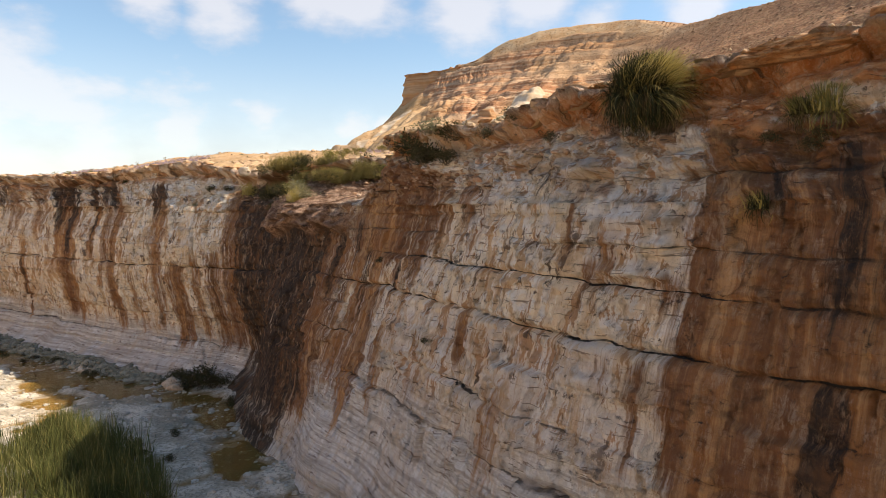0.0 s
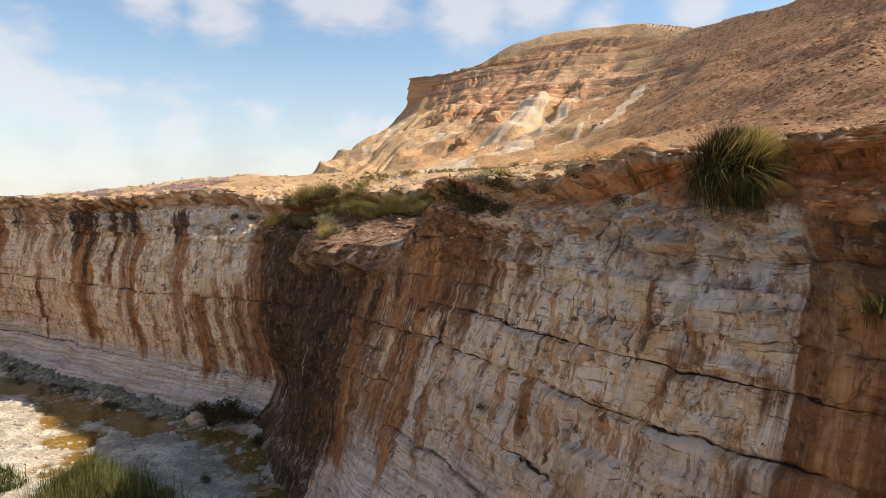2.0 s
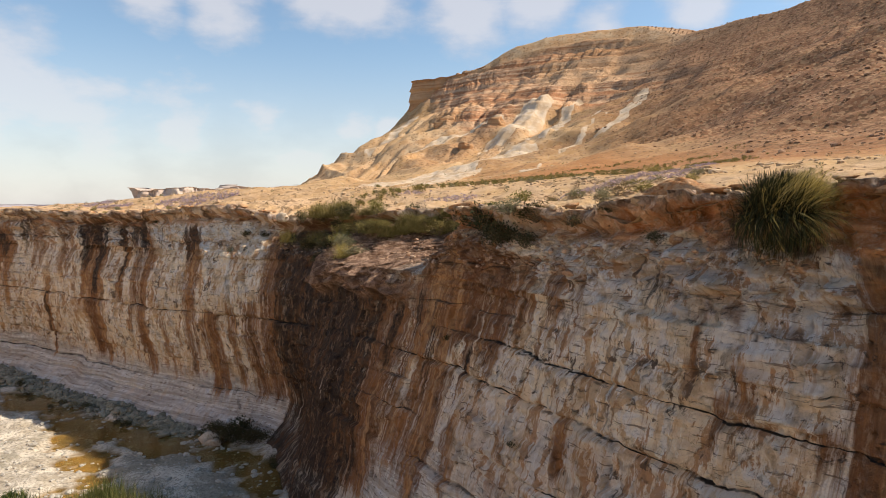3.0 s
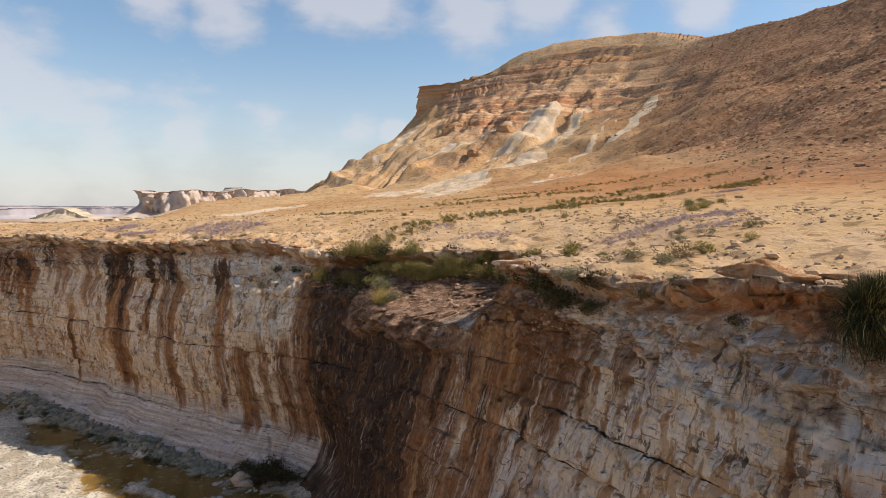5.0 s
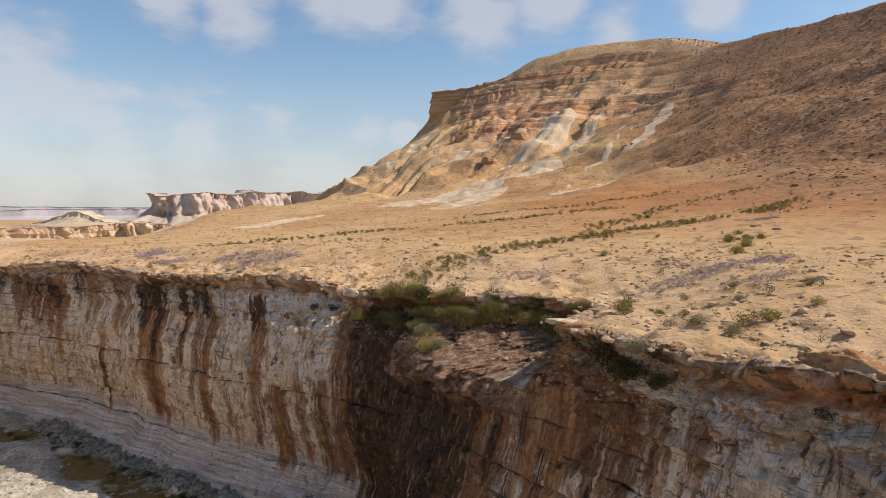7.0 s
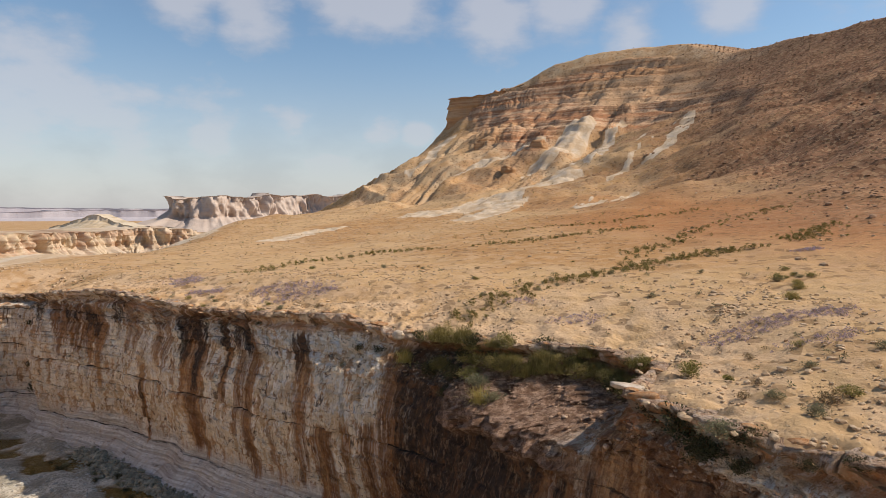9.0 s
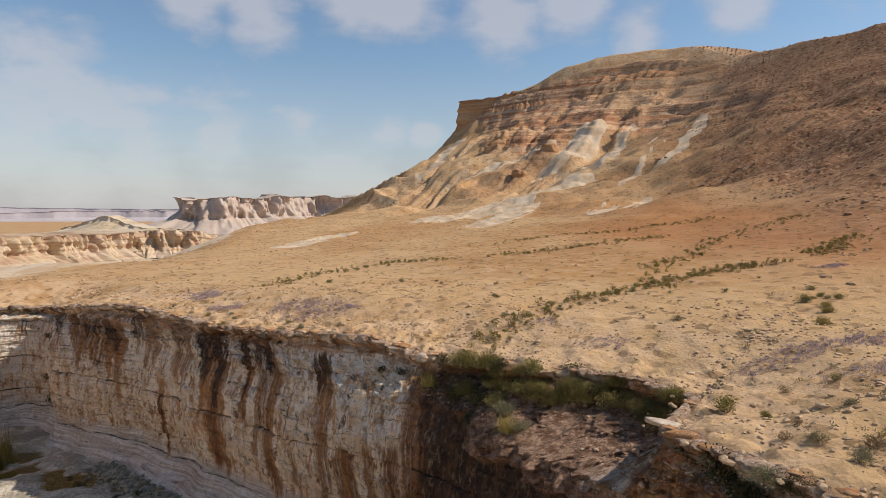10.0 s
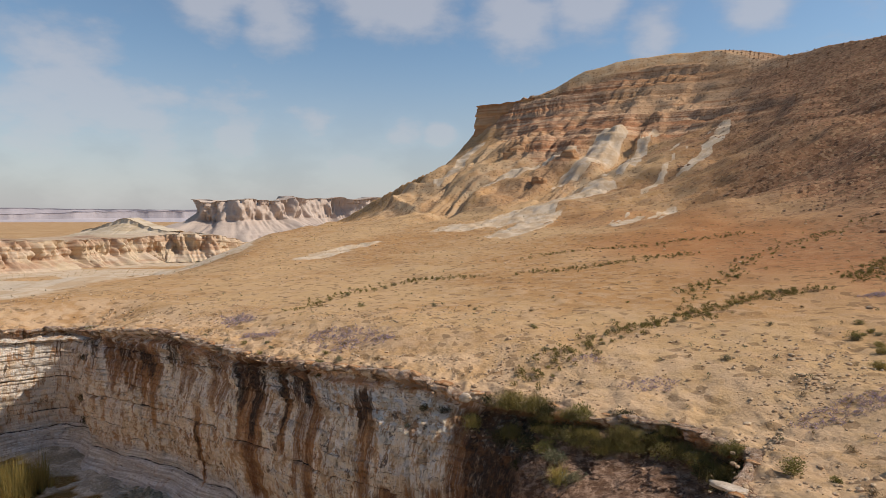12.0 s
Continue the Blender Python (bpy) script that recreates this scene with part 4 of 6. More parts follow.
def ground_sheet():
    u = columns([(0, 3, 0.8), (3, 7, 0.1), (7, 14, 0.07), (14, 20, 0.07), (20, 24, 0.16)])
    p = plan_at(u)
    rim, az = p[:, 2:5], np.radians(p[:, 5])
    way = np.column_stack([np.sin(az), np.cos(az)])
    near = np.cumsum(np.r_[0, np.geomspace(0.06, 0.6, 190)])
    far = np.arange(near[-1] + 0.6, 245, 0.62)
    w = np.concatenate([near, far, np.geomspace(far[-1] + 3, 4600, 42)]) - 0.05
    X, Y = rim[:, 0] + way[:, 0] * w[:, None], rim[:, 1] + way[:, 1] * w[:, None]
    z, masks = land(X, Y)
    W = np.broadcast_to(w[:, None], X.shape)
    line = plan_at(np.linspace(U_OF_ROW[2], ALONG[-1], 260))[:, 2:5]
    n_near = int(np.searchsorted(w, 14))
    best, level = np.full(X.shape, 1e9), np.broadcast_to(rim[:, 2], X.shape).copy()
    for px, py, pz in line:
        dd = np.hypot(X[:n_near] - px, Y[:n_near] - py)
        closer = dd < best[:n_near]
        best[:n_near] = np.where(closer, dd, best[:n_near])
        level[:n_near] = np.where(closer, pz, level[:n_near])
    keep = smooth(6, 0.3, best)
    Z = z * (1 - keep) + (level - 0.03 + 0.10 * fbm(X / 0.5, Y / 0.5, None, 3, 33) + 0.10 * fbm(X / 1.7, Y / 1.7, None, 2, 34)) * keep
    Z -= 0.24 * smooth(1.0, 0.05, best) * smooth(3.0, 1.0, W)
    Z -= 4.5 * np.exp(-((X + 17.5) / 4.0) ** 2 - ((Y - 142) / 10) ** 2)
    scar = np.zeros(X.shape)
    jit = 0.7 * fbm(X / 5, Y / 5, None, 4, 35) + 1.7 * fbm((0.85 * X - 0.5 * Y) / 2.0, (0.5 * X + 0.85 * Y) / 18, None, 3, 38)
    for x0, y0, x1, y1, r in SCARS:
        dx, dy = x1 - x0, y1 - y0
        t = np.clip(((X - x0) * dx + (Y - y0) * dy) / (dx * dx + dy * dy), 0, 1)
        scar = np.maximum(scar, smooth(1.15, 0.75, (np.hypot(X - x0 - t * dx, Y - y0 - t * dy) + jit) / r))
    masks["chalk"] = np.maximum(masks["chalk"], scar)
    Z += scar * 0.3 * fbm(X / 3, Y / 3, None, 4, 37) * smooth(60, 90, Y)
    masks["crust"] = smooth(8, 1.0, best + 3 * fbm(X / 3, Y / 3, None, 3, 36))
    me = mesh_of("ground", np.stack([X, Y, Z], -1).reshape(-1, 3), grid_faces(*X.shape, flip=True), GROUND)
    for name in masks:
        attribute(me, name, masks[name])
    return tagged(new("ground", me), "stony tan desert plateau rising to a banded hill", "ground", kind="structure"), X, Y, Z, best, masks


_, GX, GY, GZ, GRIM, GMASK = ground_sheet()


def ground_at(x, y):
    """Height of the ground sheet at the nearest of its corners."""
    i = int(np.argmin((GX[::4, ::4] - x) ** 2 + (GY[::4, ::4] - y) ** 2))
    r, c = np.unravel_index(i, GX[::4, ::4].shape)
    rs, cs = slice(max(0, r * 4 - 6), r * 4 + 7), slice(max(0, c * 4 - 6), c * 4 + 7)
    j = int(np.argmin((GX[rs, cs] - x) ** 2 + (GY[rs, cs] - y) ** 2))
    return float(GZ[rs, cs].ravel()[j])


# ---- stream bed and water ----
def stream_bed_rock():
    m = Nodes("stream_bed")
    mid, fine = m.noise(0.8, 7, 0.65), m.noise(9.0, 6, 0.7)
    st = m.voronoi(4.0)
    c = m.mix(m.ramp(mid, 0.40, 0.58), (0.40, 0.335, 0.25), (0.64, 0.56, 0.45))
    c = m.mix(m.ramp(m.noise(0.35, 8, 0.7), 0.50, 0.60, 0, 0.7), c, (0.27, 0.235, 0.17))
    c = m.mix(m.ramp(fine, 0.48, 0.60, 0, 0.7), c, (0.19, 0.16, 0.12))
    c = m.mix(m.ramp(st, 0.25, 0.10, 0, 0.5), c, (0.62, 0.57, 0.50))
    c = m.mix(m.attr("wet"), c, m.mix(m.ramp(mid, 0.42, 0.6), (0.15, 0.085, 0.022), (0.26, 0.15, 0.04)))
    c = m.mix(m.attr("bank"), c, m.mix(m.ramp(m.noise(1.0, 8, 0.68, m.stretch(1.2, 1.2, 0.4)), 0.42, 0.58), (0.52, 0.33, 0.19), (0.66, 0.50, 0.35)))
    return m.done(c, 0.85, m.math("ADD", mid, m.math("SUBTRACT", m.math("MULTIPLY", fine, 0.5), m.math("MULTIPLY", st, 0.4))), 0.7, 0.12)


CHANNEL = [(-1, 9), (-3.8, 15.5), (-6.6, 19.5), (-9.2, 23.2), (-12.5, 24.6), (-16.5, 27), (-22, 30.6), (-30, 35), (-38, 34), (-50, 24)]
POOLS = [(-15.2, 23.2, 1.5), (-14.2, 20.8, 1.3), (-16.8, 25.2, 1.2), (-9.6, 24.2, 1.2)]


def bed_height(x, y):
    c, _ = spline(CHANNEL, 12)
    d = np.full(x.shape, 1e9)
    for a, b in zip(c[:-1], c[1:]):
        v = b - a
        t = np.clip(((x - a[0]) * v[0] + (y - a[1]) * v[1]) / (v @ v), 0, 1)
        d = np.minimum(d, np.hypot(x - a[0] - t * v[0], y - a[1] - t * v[1]))
    z = 0.10 + 0.14 * fbm(x / 2.2, y / 2.2, None, 4, 140) + 0.05 * fbm(x / 0.5, y / 0.5, None, 3, 141) - 0.17 * smooth(1.3, 0.3, d + 0.6 * fbm(x / 1.6, y / 1.6, None, 3, 142))
    for px, py, r in POOLS:
        z = z - 0.16 * smooth(1.2, 0.5, (np.hypot(x - px, y - py) + 0.5 * fbm(x, y, None, 3, 143)) / r)
    # unseen opposite bank, added close by to bounce warm sunlight onto the cliff
    far = -(x * 0.8 + y * 0.6) - 16
    bounce_bank = 11.0 * smooth(0.3, 2.6, far + 1.2 * fbm(x / 5, y / 5, None, 3, 144))
    return z + bounce_bank + 0.6 * fbm(x / 2.5, y / 2.5, None, 3, 145) * smooth(0, 3, far)


def stream_bed():
    x = np.concatenate([np.arange(-120, -40, 1.0), np.arange(-40, 1, 0.12), np.arange(1, 45, 2.0)])
    y = np.concatenate([np.arange(-80, 12, 1.0), np.arange(12, 44, 0.12), np.arange(44, 52, 2.0)])
    X, Y = np.meshgrid(x, y)
    Z = bed_height(X, Y)
    me = mesh_of("stream_bed", np.stack([X, Y, Z], -1).reshape(-1, 3), grid_faces(*X.shape), stream_bed_rock())
    attribute(me, "wet", smooth(0.06, -0.02, Z))
    attribute(me, "bank", smooth(0.5, 1.2, Z))
    tagged(new("stream_bed", me), "pale gravel and rock stream bed with brown wet hollows", "stream bed", kind="structure")
    m = Nodes("stream_water")
    m.bsdf.inputs["Transmission Weight"].default_value = 0.75
    m.bsdf.inputs["IOR"].default_value = 1.33
    mat = m.done((0.46, 0.32, 0.10), 0.08, m.noise(3.0, 3, 0.5), 0.15, 0.02, 0.5)
    gx, gy = np.meshgrid(np.arange(-46, 1, 1.0), np.arange(8, 40, 1.0))
    me = mesh_of("water", np.stack([gx, gy, np.full(gx.shape, -0.01)], -1).reshape(-1, 3), grid_faces(*gx.shape), mat)
    w = tagged(new("water", me), "shallow brown stream water lying in still pools", "water", kind="structure")
    w.visible_shadow = False


stream_bed()


# ---- far land ----
def scarp(name, line, foot, material, label, category, seed, talus=1.0, steps=5.0, cols=320, rows=64, back=160.0, rough=1.0, cliff_share=0.5, fall=0.9, crumble=0.07):
    """A rock scarp along a line of brink places: talus below, banded cliff above, flat top behind."""
    fine, _ = spline(line, 40)
    step = np.r_[0, np.cumsum(np.hypot(*np.diff(fine[:, :2], axis=0).T))]
    u = np.linspace(0, step[-1], cols)
    p = np.column_stack([np.interp(u, step, fine[:, k]) for k in range(3)])
    g = np.gradient(p[:, :2], u, axis=0)
    g /= np.linalg.norm(g, axis=1)[:, None]
    out = np.column_stack([g[:, 1], -g[:, 0]])
    high = p[:, 2] - foot
    size = float(np.mean(high))
    v = np.linspace(0, 1, rows)
    X, Y, Z = (np.zeros((rows + 2, cols)) for _ in range(3))
    but = fbm(u / (size * 1.1), u * 0, None, 4, seed)
    for r in range(rows + 2):
        t = v[min(r, rows - 1)]
        z = foot - 2 + (high + 2) * t
        share = 1 - cliff_share
        slope = np.where(t < share, (share - t) / share * size * 1.25 * talus + size * 0.12, (1 - t) / cliff_share * size * 0.12)
        gully = np.abs(vnoise(u / (size * 0.33), u * 0 + t * 0.8, None, seed + 4)) * size * 0.20 * (t < share) * (1 - t / share + 0.3)
        ledge = ((t * steps) % 1.0) * size * 0.05
        off = slope + gully - ledge + size * 0.30 * rough * but * (0.5 + 0.5 * t) + size * crumble * rough * fbm(u / (size * 0.2), u * 0 + t * 2.5, None, 3, seed + 9)
        if r == rows:
            off, z = off - back * 0.3, z + 0.4
        if r == rows + 1:
            off, z = off - back, z - 2 - fall * high
        X[r], Y[r], Z[r] = p[:, 0] + out[:, 0] * off, p[:, 1] + out[:, 1] * off, z + (0.03 * size * rough * fbm(u / (size * 0.3), u * 0, None, 3, seed + 12) if t > 0.9 else 0)
    ob = tagged(new(name), label, category)
    k = int((1 - cliff_share) * (rows - 1))
    for piece, r0, r1 in (("talus", 0, k + 1), ("cliff_band", k, rows), ("top", rows - 1, rows + 2)):
        if r1 - r0 > 1:
            child(piece, mesh_of(piece, np.stack([X[r0:r1], Y[r0:r1], Z[r0:r1]], -1).reshape(-1, 3), grid_faces(r1 - r0, cols), material), ob)
    return ob


def band_rock(name, a, b, c, thick, patch):
    m = Nodes(name)
    lay = m.noise(1.0, 6, 0.65, m.stretch(0.2 / patch, 0.2 / patch, 1 / thick), 0.2)
    big, fin = m.noise(1 / patch, 7, 0.65), m.noise(9 / patch, 7, 0.7)
    col = m.mix(m.ramp(lay, 0.40, 0.60), a, b)
    col = m.mix(m.ramp(big, 0.45, 0.62, 0, 0.7), col, c)
    col = m.mix(m.ramp(fin, 0.54, 0.70, 0, 0.45), col, (a[0] * 0.6, a[1] * 0.6, a[2] * 0.6))
    return m.done(col, 0.95, fin, 0.6, patch * 0.03, 0.1)


# pink rock, its tones paled and drawn together to show distance haze
MESA_ROCK = band_rock("hazed_mesa_rock", (0.45, 0.35, 0.285), (0.50, 0.395, 0.325), (0.51, 0.41, 0.335), 5.0, 22.0)
BAD_ROCK = band_rock("badland_rock", (0.43, 0.275, 0.175), (0.56, 0.43, 0.31), (0.56, 0.44, 0.29), 1.6, 9.0)
# distance haze is mixed into this flat mauve-grey rock colour
HAZED_ROCK = band_rock("hazed_rock", (0.42, 0.375, 0.39), (0.46, 0.41, 0.42), (0.44, 0.39, 0.40), 12.0, 90.0)
CRAG_ROCK = band_rock("crag_rock", (0.33, 0.165, 0.075), (0.50, 0.32, 0.18), (0.42, 0.24, 0.12), 1.6, 6.0)
PALE_ROCK = band_rock("pale_marl", (0.47, 0.35, 0.225), (0.58, 0.465, 0.33), (0.62, 0.51, 0.38), 1.6, 9.0)

scarp("mesa", [(-318, 650, 24), (-303, 606, 25), (-288, 572, 26), (-274, 554, 26.5), (-256, 550, 26.5), (-236, 556, 28), (-204, 580, 30), (-184, 612, 32), (-144, 640, 32), (-103, 690, 33), (-40, 720, 33)], -10, MESA_ROCK, "distant pink sandstone mesa with banded cliffs, colour paled for haze", "mesa", 500, talus=1.25, back=50, steps=1, rough=1.25, cols=640, cliff_share=0.46, crumble=0.17)
scarp("crag", [(2, 236, 52), (-8, 229, 52.5), (-11.8, 222, 52.8), (-11.2, 216.5, 53), (-5, 213.5, 53.2), (3, 211, 54), (12, 207, 56)], 37.5, CRAG_ROCK, "orange banded crag at the end of the hill crest", "crag", 530, talus=0.15, steps=5, cols=240, rows=50, back=9, rough=0.5, cliff_share=0.9)
scarp("badland_ridge", [(-190, 130, 8), (-160, 178, 7.2), (-155, 195, 6.8), (-156, 212, 6.4), (-149, 228, 6.2), (-145, 246, 7.0), (-135, 252, 7.6), (-125, 262, 6.6), (-128, 280, 4), (-140, 300, 1)], -1.5, BAD_ROCK, "eroded orange badland scarp with crumbling ledges", "rock ridge", 520, talus=0.7, steps=4, cols=520, rows=40, back=60, rough=1.6, cliff_share=0.62, fall=0.0, crumble=0.2)
scarp("marl_hill", [(-330, 470, 2), (-300, 452, 7), (-281, 444, 12), (-262, 440, 7), (-240, 432, 2.5)], -4, PALE_ROCK, "pale pointed marl hill far off in the valley", "hill", 540, talus=2.2, steps=3, cols=160, rows=36, back=40, rough=0.7, cliff_share=0.2)
scarp("distant_plateau", [(-2300, 1500, 6), (-1676, 1996, 8), (-1491, 2137, 17), (-1400, 2220, 19), (-1183, 2321, 22), (-900, 2500, 22), (-500, 2600, 20)], -30, HAZED_ROCK, "plateau on the horizon, haze put into its grey colour", "plateau", 560, talus=1.8, rough=0.6, crumble=0.02, steps=1, cols=260, rows=30, back=900)
scarp("distant_plateau", [(-2900, 1700, 20), (-2300, 2300, 34), (-1700, 2800, 30), (-900, 3300, 34), (-200, 3500, 30)], -40, HAZED_ROCK, "long plateau beyond the valley, haze put into its colour", "plateau", 580, talus=1.8, rough=0.5, crumble=0.02, steps=1, cols=200, rows=24, back=600)


# ---- stones ----
def unit_rock(seed, detail):
    bm = bmesh.new()
    bmesh.ops.create_icosphere(bm, subdivisions=detail, radius=1.0)
    v = np.array([w.co for w in bm.verts])
    f = np.array([[w.index for w in q.verts] for q in bm.faces])
    bm.free()
    n = 0.30 * vnoise(v[:, 0] * 1.3 + seed, v[:, 1] * 1.3, v[:, 2] * 1.3, seed) + 0.14 * vnoise(v[:, 0] * 3.1, v[:, 1] * 3.1 + seed, v[:, 2] * 3.1, seed + 2)
    if detail > 4:
        n = n + 0.05 * vnoise(v[:, 0] * 30, v[:, 1] * 30 + seed, v[:, 2] * 34, seed + 9)
    if detail > 3:
        n = n + 0.16 * (np.floor(4 * vnoise(v[:, 0] * 2.6, v[:, 1] * 2.6, v[:, 2] * 4.2 + seed, seed + 8)) / 4)
    if detail > 2:
        n = n + 0.07 * np.sign(vnoise(v[:, 2] * 6 + seed, v[:, 0] * 0.8, v[:, 1] * 0.8, seed + 6))
        n = n + 0.09 * vnoise(v[:, 0] * 7, v[:, 1] * 7 + seed, v[:, 2] * 7, seed + 3) + 0.06 * vnoise(v[:, 0] * 17, v[:, 1] * 17 + seed, v[:, 2] * 17, seed + 4)
    v = v * (1 + n)[:, None]
    rng = np.random.default_rng(seed)
    for _ in range(6 if detail < 3 else 15):
        d = rng.normal(size=3)
        d /= np.linalg.norm(d)
        over = np.maximum(v @ d - rng.uniform(0.55, 0.85), 0)
        v = v - over[:, None] * d * 0.85
    return v, f


STONE = simple("field_stone", (0.50, 0.33, 0.19), (0.62, 0.45, 0.29), 3.0, 0.95, 0.6, 0.02, (0.25, 0.16, 0.09), by="island")
DARK_STONE = simple("hill_stone", (0.33, 0.19, 0.11), (0.45, 0.28, 0.17), 0.8, 0.95, 0.5, 0.05, (0.16, 0.09, 0.055), by="island")
BOULDER = simple("caprock", (0.45, 0.195, 0.07), (0.60, 0.37, 0.20), 4.0, 0.92, 1.0, 0.09, (0.17, 0.08, 0.035), by="object")
WHITE_ROCK = simple("pale_limestone", (0.50, 0.385, 0.28), (0.64, 0.52, 0.40), 2.5, 0.9, 0.8, 0.04, (0.28, 0.19, 0.13), by="object")
BED_STONE = simple("river_stone", (0.40, 0.36, 0.30), (0.56, 0.52, 0.45), 3.0, 0.85, 0.5, 0.02, (0.20, 0.17, 0.12), by="island")
SMALL = [unit_rock(600 + k, 1) for k in range(5)]
RNG = np.random.default_rng(5)


def heap(name, places, sizes, material, label, category, sink=0.25, flat=0.6):
    """Many stones joined into one mesh."""
    verts, faces, base = [], [], 0
    for i, (p, s) in enumerate(zip(places, sizes)):
        v, f = SMALL[i % len(SMALL)]
        a = RNG.uniform(0, 6.28)
        sc = s * RNG.uniform((0.8, 0.6, flat * 0.7), (1.3, 1.0, flat * 1.2))
        w = v * sc
        w = np.column_stack([w[:, 0] * math.cos(a) - w[:, 1] * math.sin(a), w[:, 0] * math.sin(a) + w[:, 1] * math.cos(a), w[:, 2]]) + p
        w[:, 2] += s * flat * (0.5 - sink)
        verts.append(w)
        faces.append(f + base)
        base += len(w)
    me = mesh_of(name, np.vstack(verts), np.vstack(faces), material, flat=True)
    return tagged(new(name, me), label, category, kind="stuff")


def spots_on_ground(weight, count, rows=slice(0, None)):
    """Random places on the ground sheet by weight times the area round each corner."""
    gx, gy, gz = GX[rows, 60:-4], GY[rows, 60:-4], GZ[rows, 60:-4]
    dx, dy = np.hypot(np.gradient(gx, axis=0), np.gradient(gy, axis=0)), np.hypot(np.gradient(gx, axis=1), np.gradient(gy, axis=1))
    p = np.clip(weight[rows, 60:-4] * dx * dy, 0, None).ravel()
    k = RNG.choice(len(p), count, p=p / p.sum())
    return np.column_stack([gx.ravel()[k], gy.ravel()[k], gz.ravel()[k]])


NEARROWS = slice(8, 330)
clump = smooth(-0.35, 0.5, fbm(GX / 3.0, GY / 3.0, None, 3, 700))
p = spots_on_ground(smooth(16, 1.0, GRIM) * smooth(0.2, 1.6, GRIM) * (0.08 + clump) + 0.03 * (GRIM < 60), 7000, NEARROWS)
heap("field_stones", p, RNG.gamma(1.5, 0.022, len(p)) + 0.018, STONE, "scattered pale stones lying on the dusty plateau", "stones")
p = spots_on_ground(smooth(0.25, 0.8, GMASK["gravel"]) * (0.3 + smooth(-0.3, 0.5, fbm(GX / 8, GY / 8, None, 3, 701))), 9000, slice(150, 500))
heap("slope_stones", p, RNG.gamma(2.0, 0.055, len(p)) + 0.08, DARK_STONE, "dark brown boulders strewn over the hillside", "stones")
p = spots_on_ground(0.05 + smooth(60, 20, GRIM), 2600, slice(120, 420))
heap("plain_stones", p, np.minimum(RNG.gamma(2.0, 0.04, len(p)) + 0.05, 0.22), STONE, "loose stones on the sandy flat below the hill", "stones")


def rock_thing(name, seed, size, place, turn, material, label, group="", detail=3):
    v, f = unit_rock(seed, detail)
    me = mesh_of(name, v * np.array(size), f, material)
    ob = tagged(new(name, me), label, "rock", group)
    ob.matrix_basis = pose(*place, RNG.uniform(-6, 6), RNG.uniform(-6, 6), turn)
    return ob


rock_thing("caprock_block", 811, (1.05, 0.42, 0.32), (2.65, 12.5, 9.58), -64, BOULDER, "orange weathered caprock block at the cliff brink", detail=5)
rock_thing("caprock_slab", 812, (1.2, 0.85, 0.21), (5.2, 9.6, 9.70), -50, BOULDER, "jutting tan caprock slab over red soil", detail=5)
rock_thing("caprock_slab", 813, (0.55, 0.45, 0.11), (-1.35, 18.6, 9.33), -60, WHITE_ROCK, "pale flat slab jutting from the cliff brink", detail=4)
rock_thing("boulder", 815, (0.36, 0.30, 0.24), (-8.6, 27.0, 8.98), 20, WHITE_ROCK, "pale rounded boulder lodged below the brink")
rock_thing("boulder", 816, (0.45, 0.38, 0.30), (-11.3, 25.5, 0.18), 40, WHITE_ROCK, "grey rounded boulder at the foot of the cliff")
rock_thing("boulder", 817, (0.30, 0.24, 0.2), (-10.9, 25.0, 0.14), 10, WHITE_ROCK, "small grey boulder beside the stream")


for k, (x, y, sx, sy, sz, mat, text) in enumerate([(-1.8, 174, 3.6, 3.0, 3.8, CRAG_ROCK, "orange banded outcrop on the hillside"), (10.5, 156, 2.8, 2.4, 3.4, CRAG_ROCK, "orange rock knob among pale scree"), (3.5, 149, 3.4, 2.0, 2.0, CRAG_ROCK, "brown rock ledge below the pale scree")]):
    rock_thing("outcrop", 890 + k, (sx, sy, sz), (x, y, ground_at(x, y) - sz * 0.45), 30 * k, mat, text, "outcrops on the hill", 4)


def on_cliff(x, y, z):
    """The cliff's surface nearest to a place."""
    k = int(np.argmin(((CLIFF - np.array([x, y, z])) ** 2).sum(1)))
    return CLIFF[k]


def along_cliff(u, z):
    q = plan_at(np.array([u]))[0]
    t = np.clip((z - 7.5) / 1.8, 0, 1)
    return on_cliff(q[0] + (q[2] - q[0]) * t, q[1] + (q[3] - q[1]) * t, z)


for k in range(44):
    u = U_OF_ROW[3] + 0.2 + k * 1.2 + RNG.uniform(-0.6, 0.6)
    q = plan_at(np.array([u]))[0]
    s = 0.10 + 0.24 * RNG.uniform(0, 1) ** 2
    rock_thing("brink_rock", 860 + k, (s * 1.6, s, s * 0.34), (q[2] + RNG.uniform(-0.05, 0.25), q[3] + RNG.uniform(0, 0.3), q[4] + 0.02), RNG.uniform(-70, -30), BOULDER, "weathered tan rock along the cliff brink", "rocks along the brink")

q = plan_at(np.linspace(U_OF_ROW[3], U_OF_ROW[20], 700) + RNG.normal(0, 0.2, 700))
p = np.column_stack([q[:, 2] + RNG.normal(0.25, 0.3, 700), q[:, 3] + RNG.normal(0.25, 0.3, 700), q[:, 4] - 0.04])
heap("brink_rubble", p, RNG.gamma(1.6, 0.03, len(p)) + 0.015, STONE, "broken tan rubble along the cliff brink", "stones", sink=0.35)

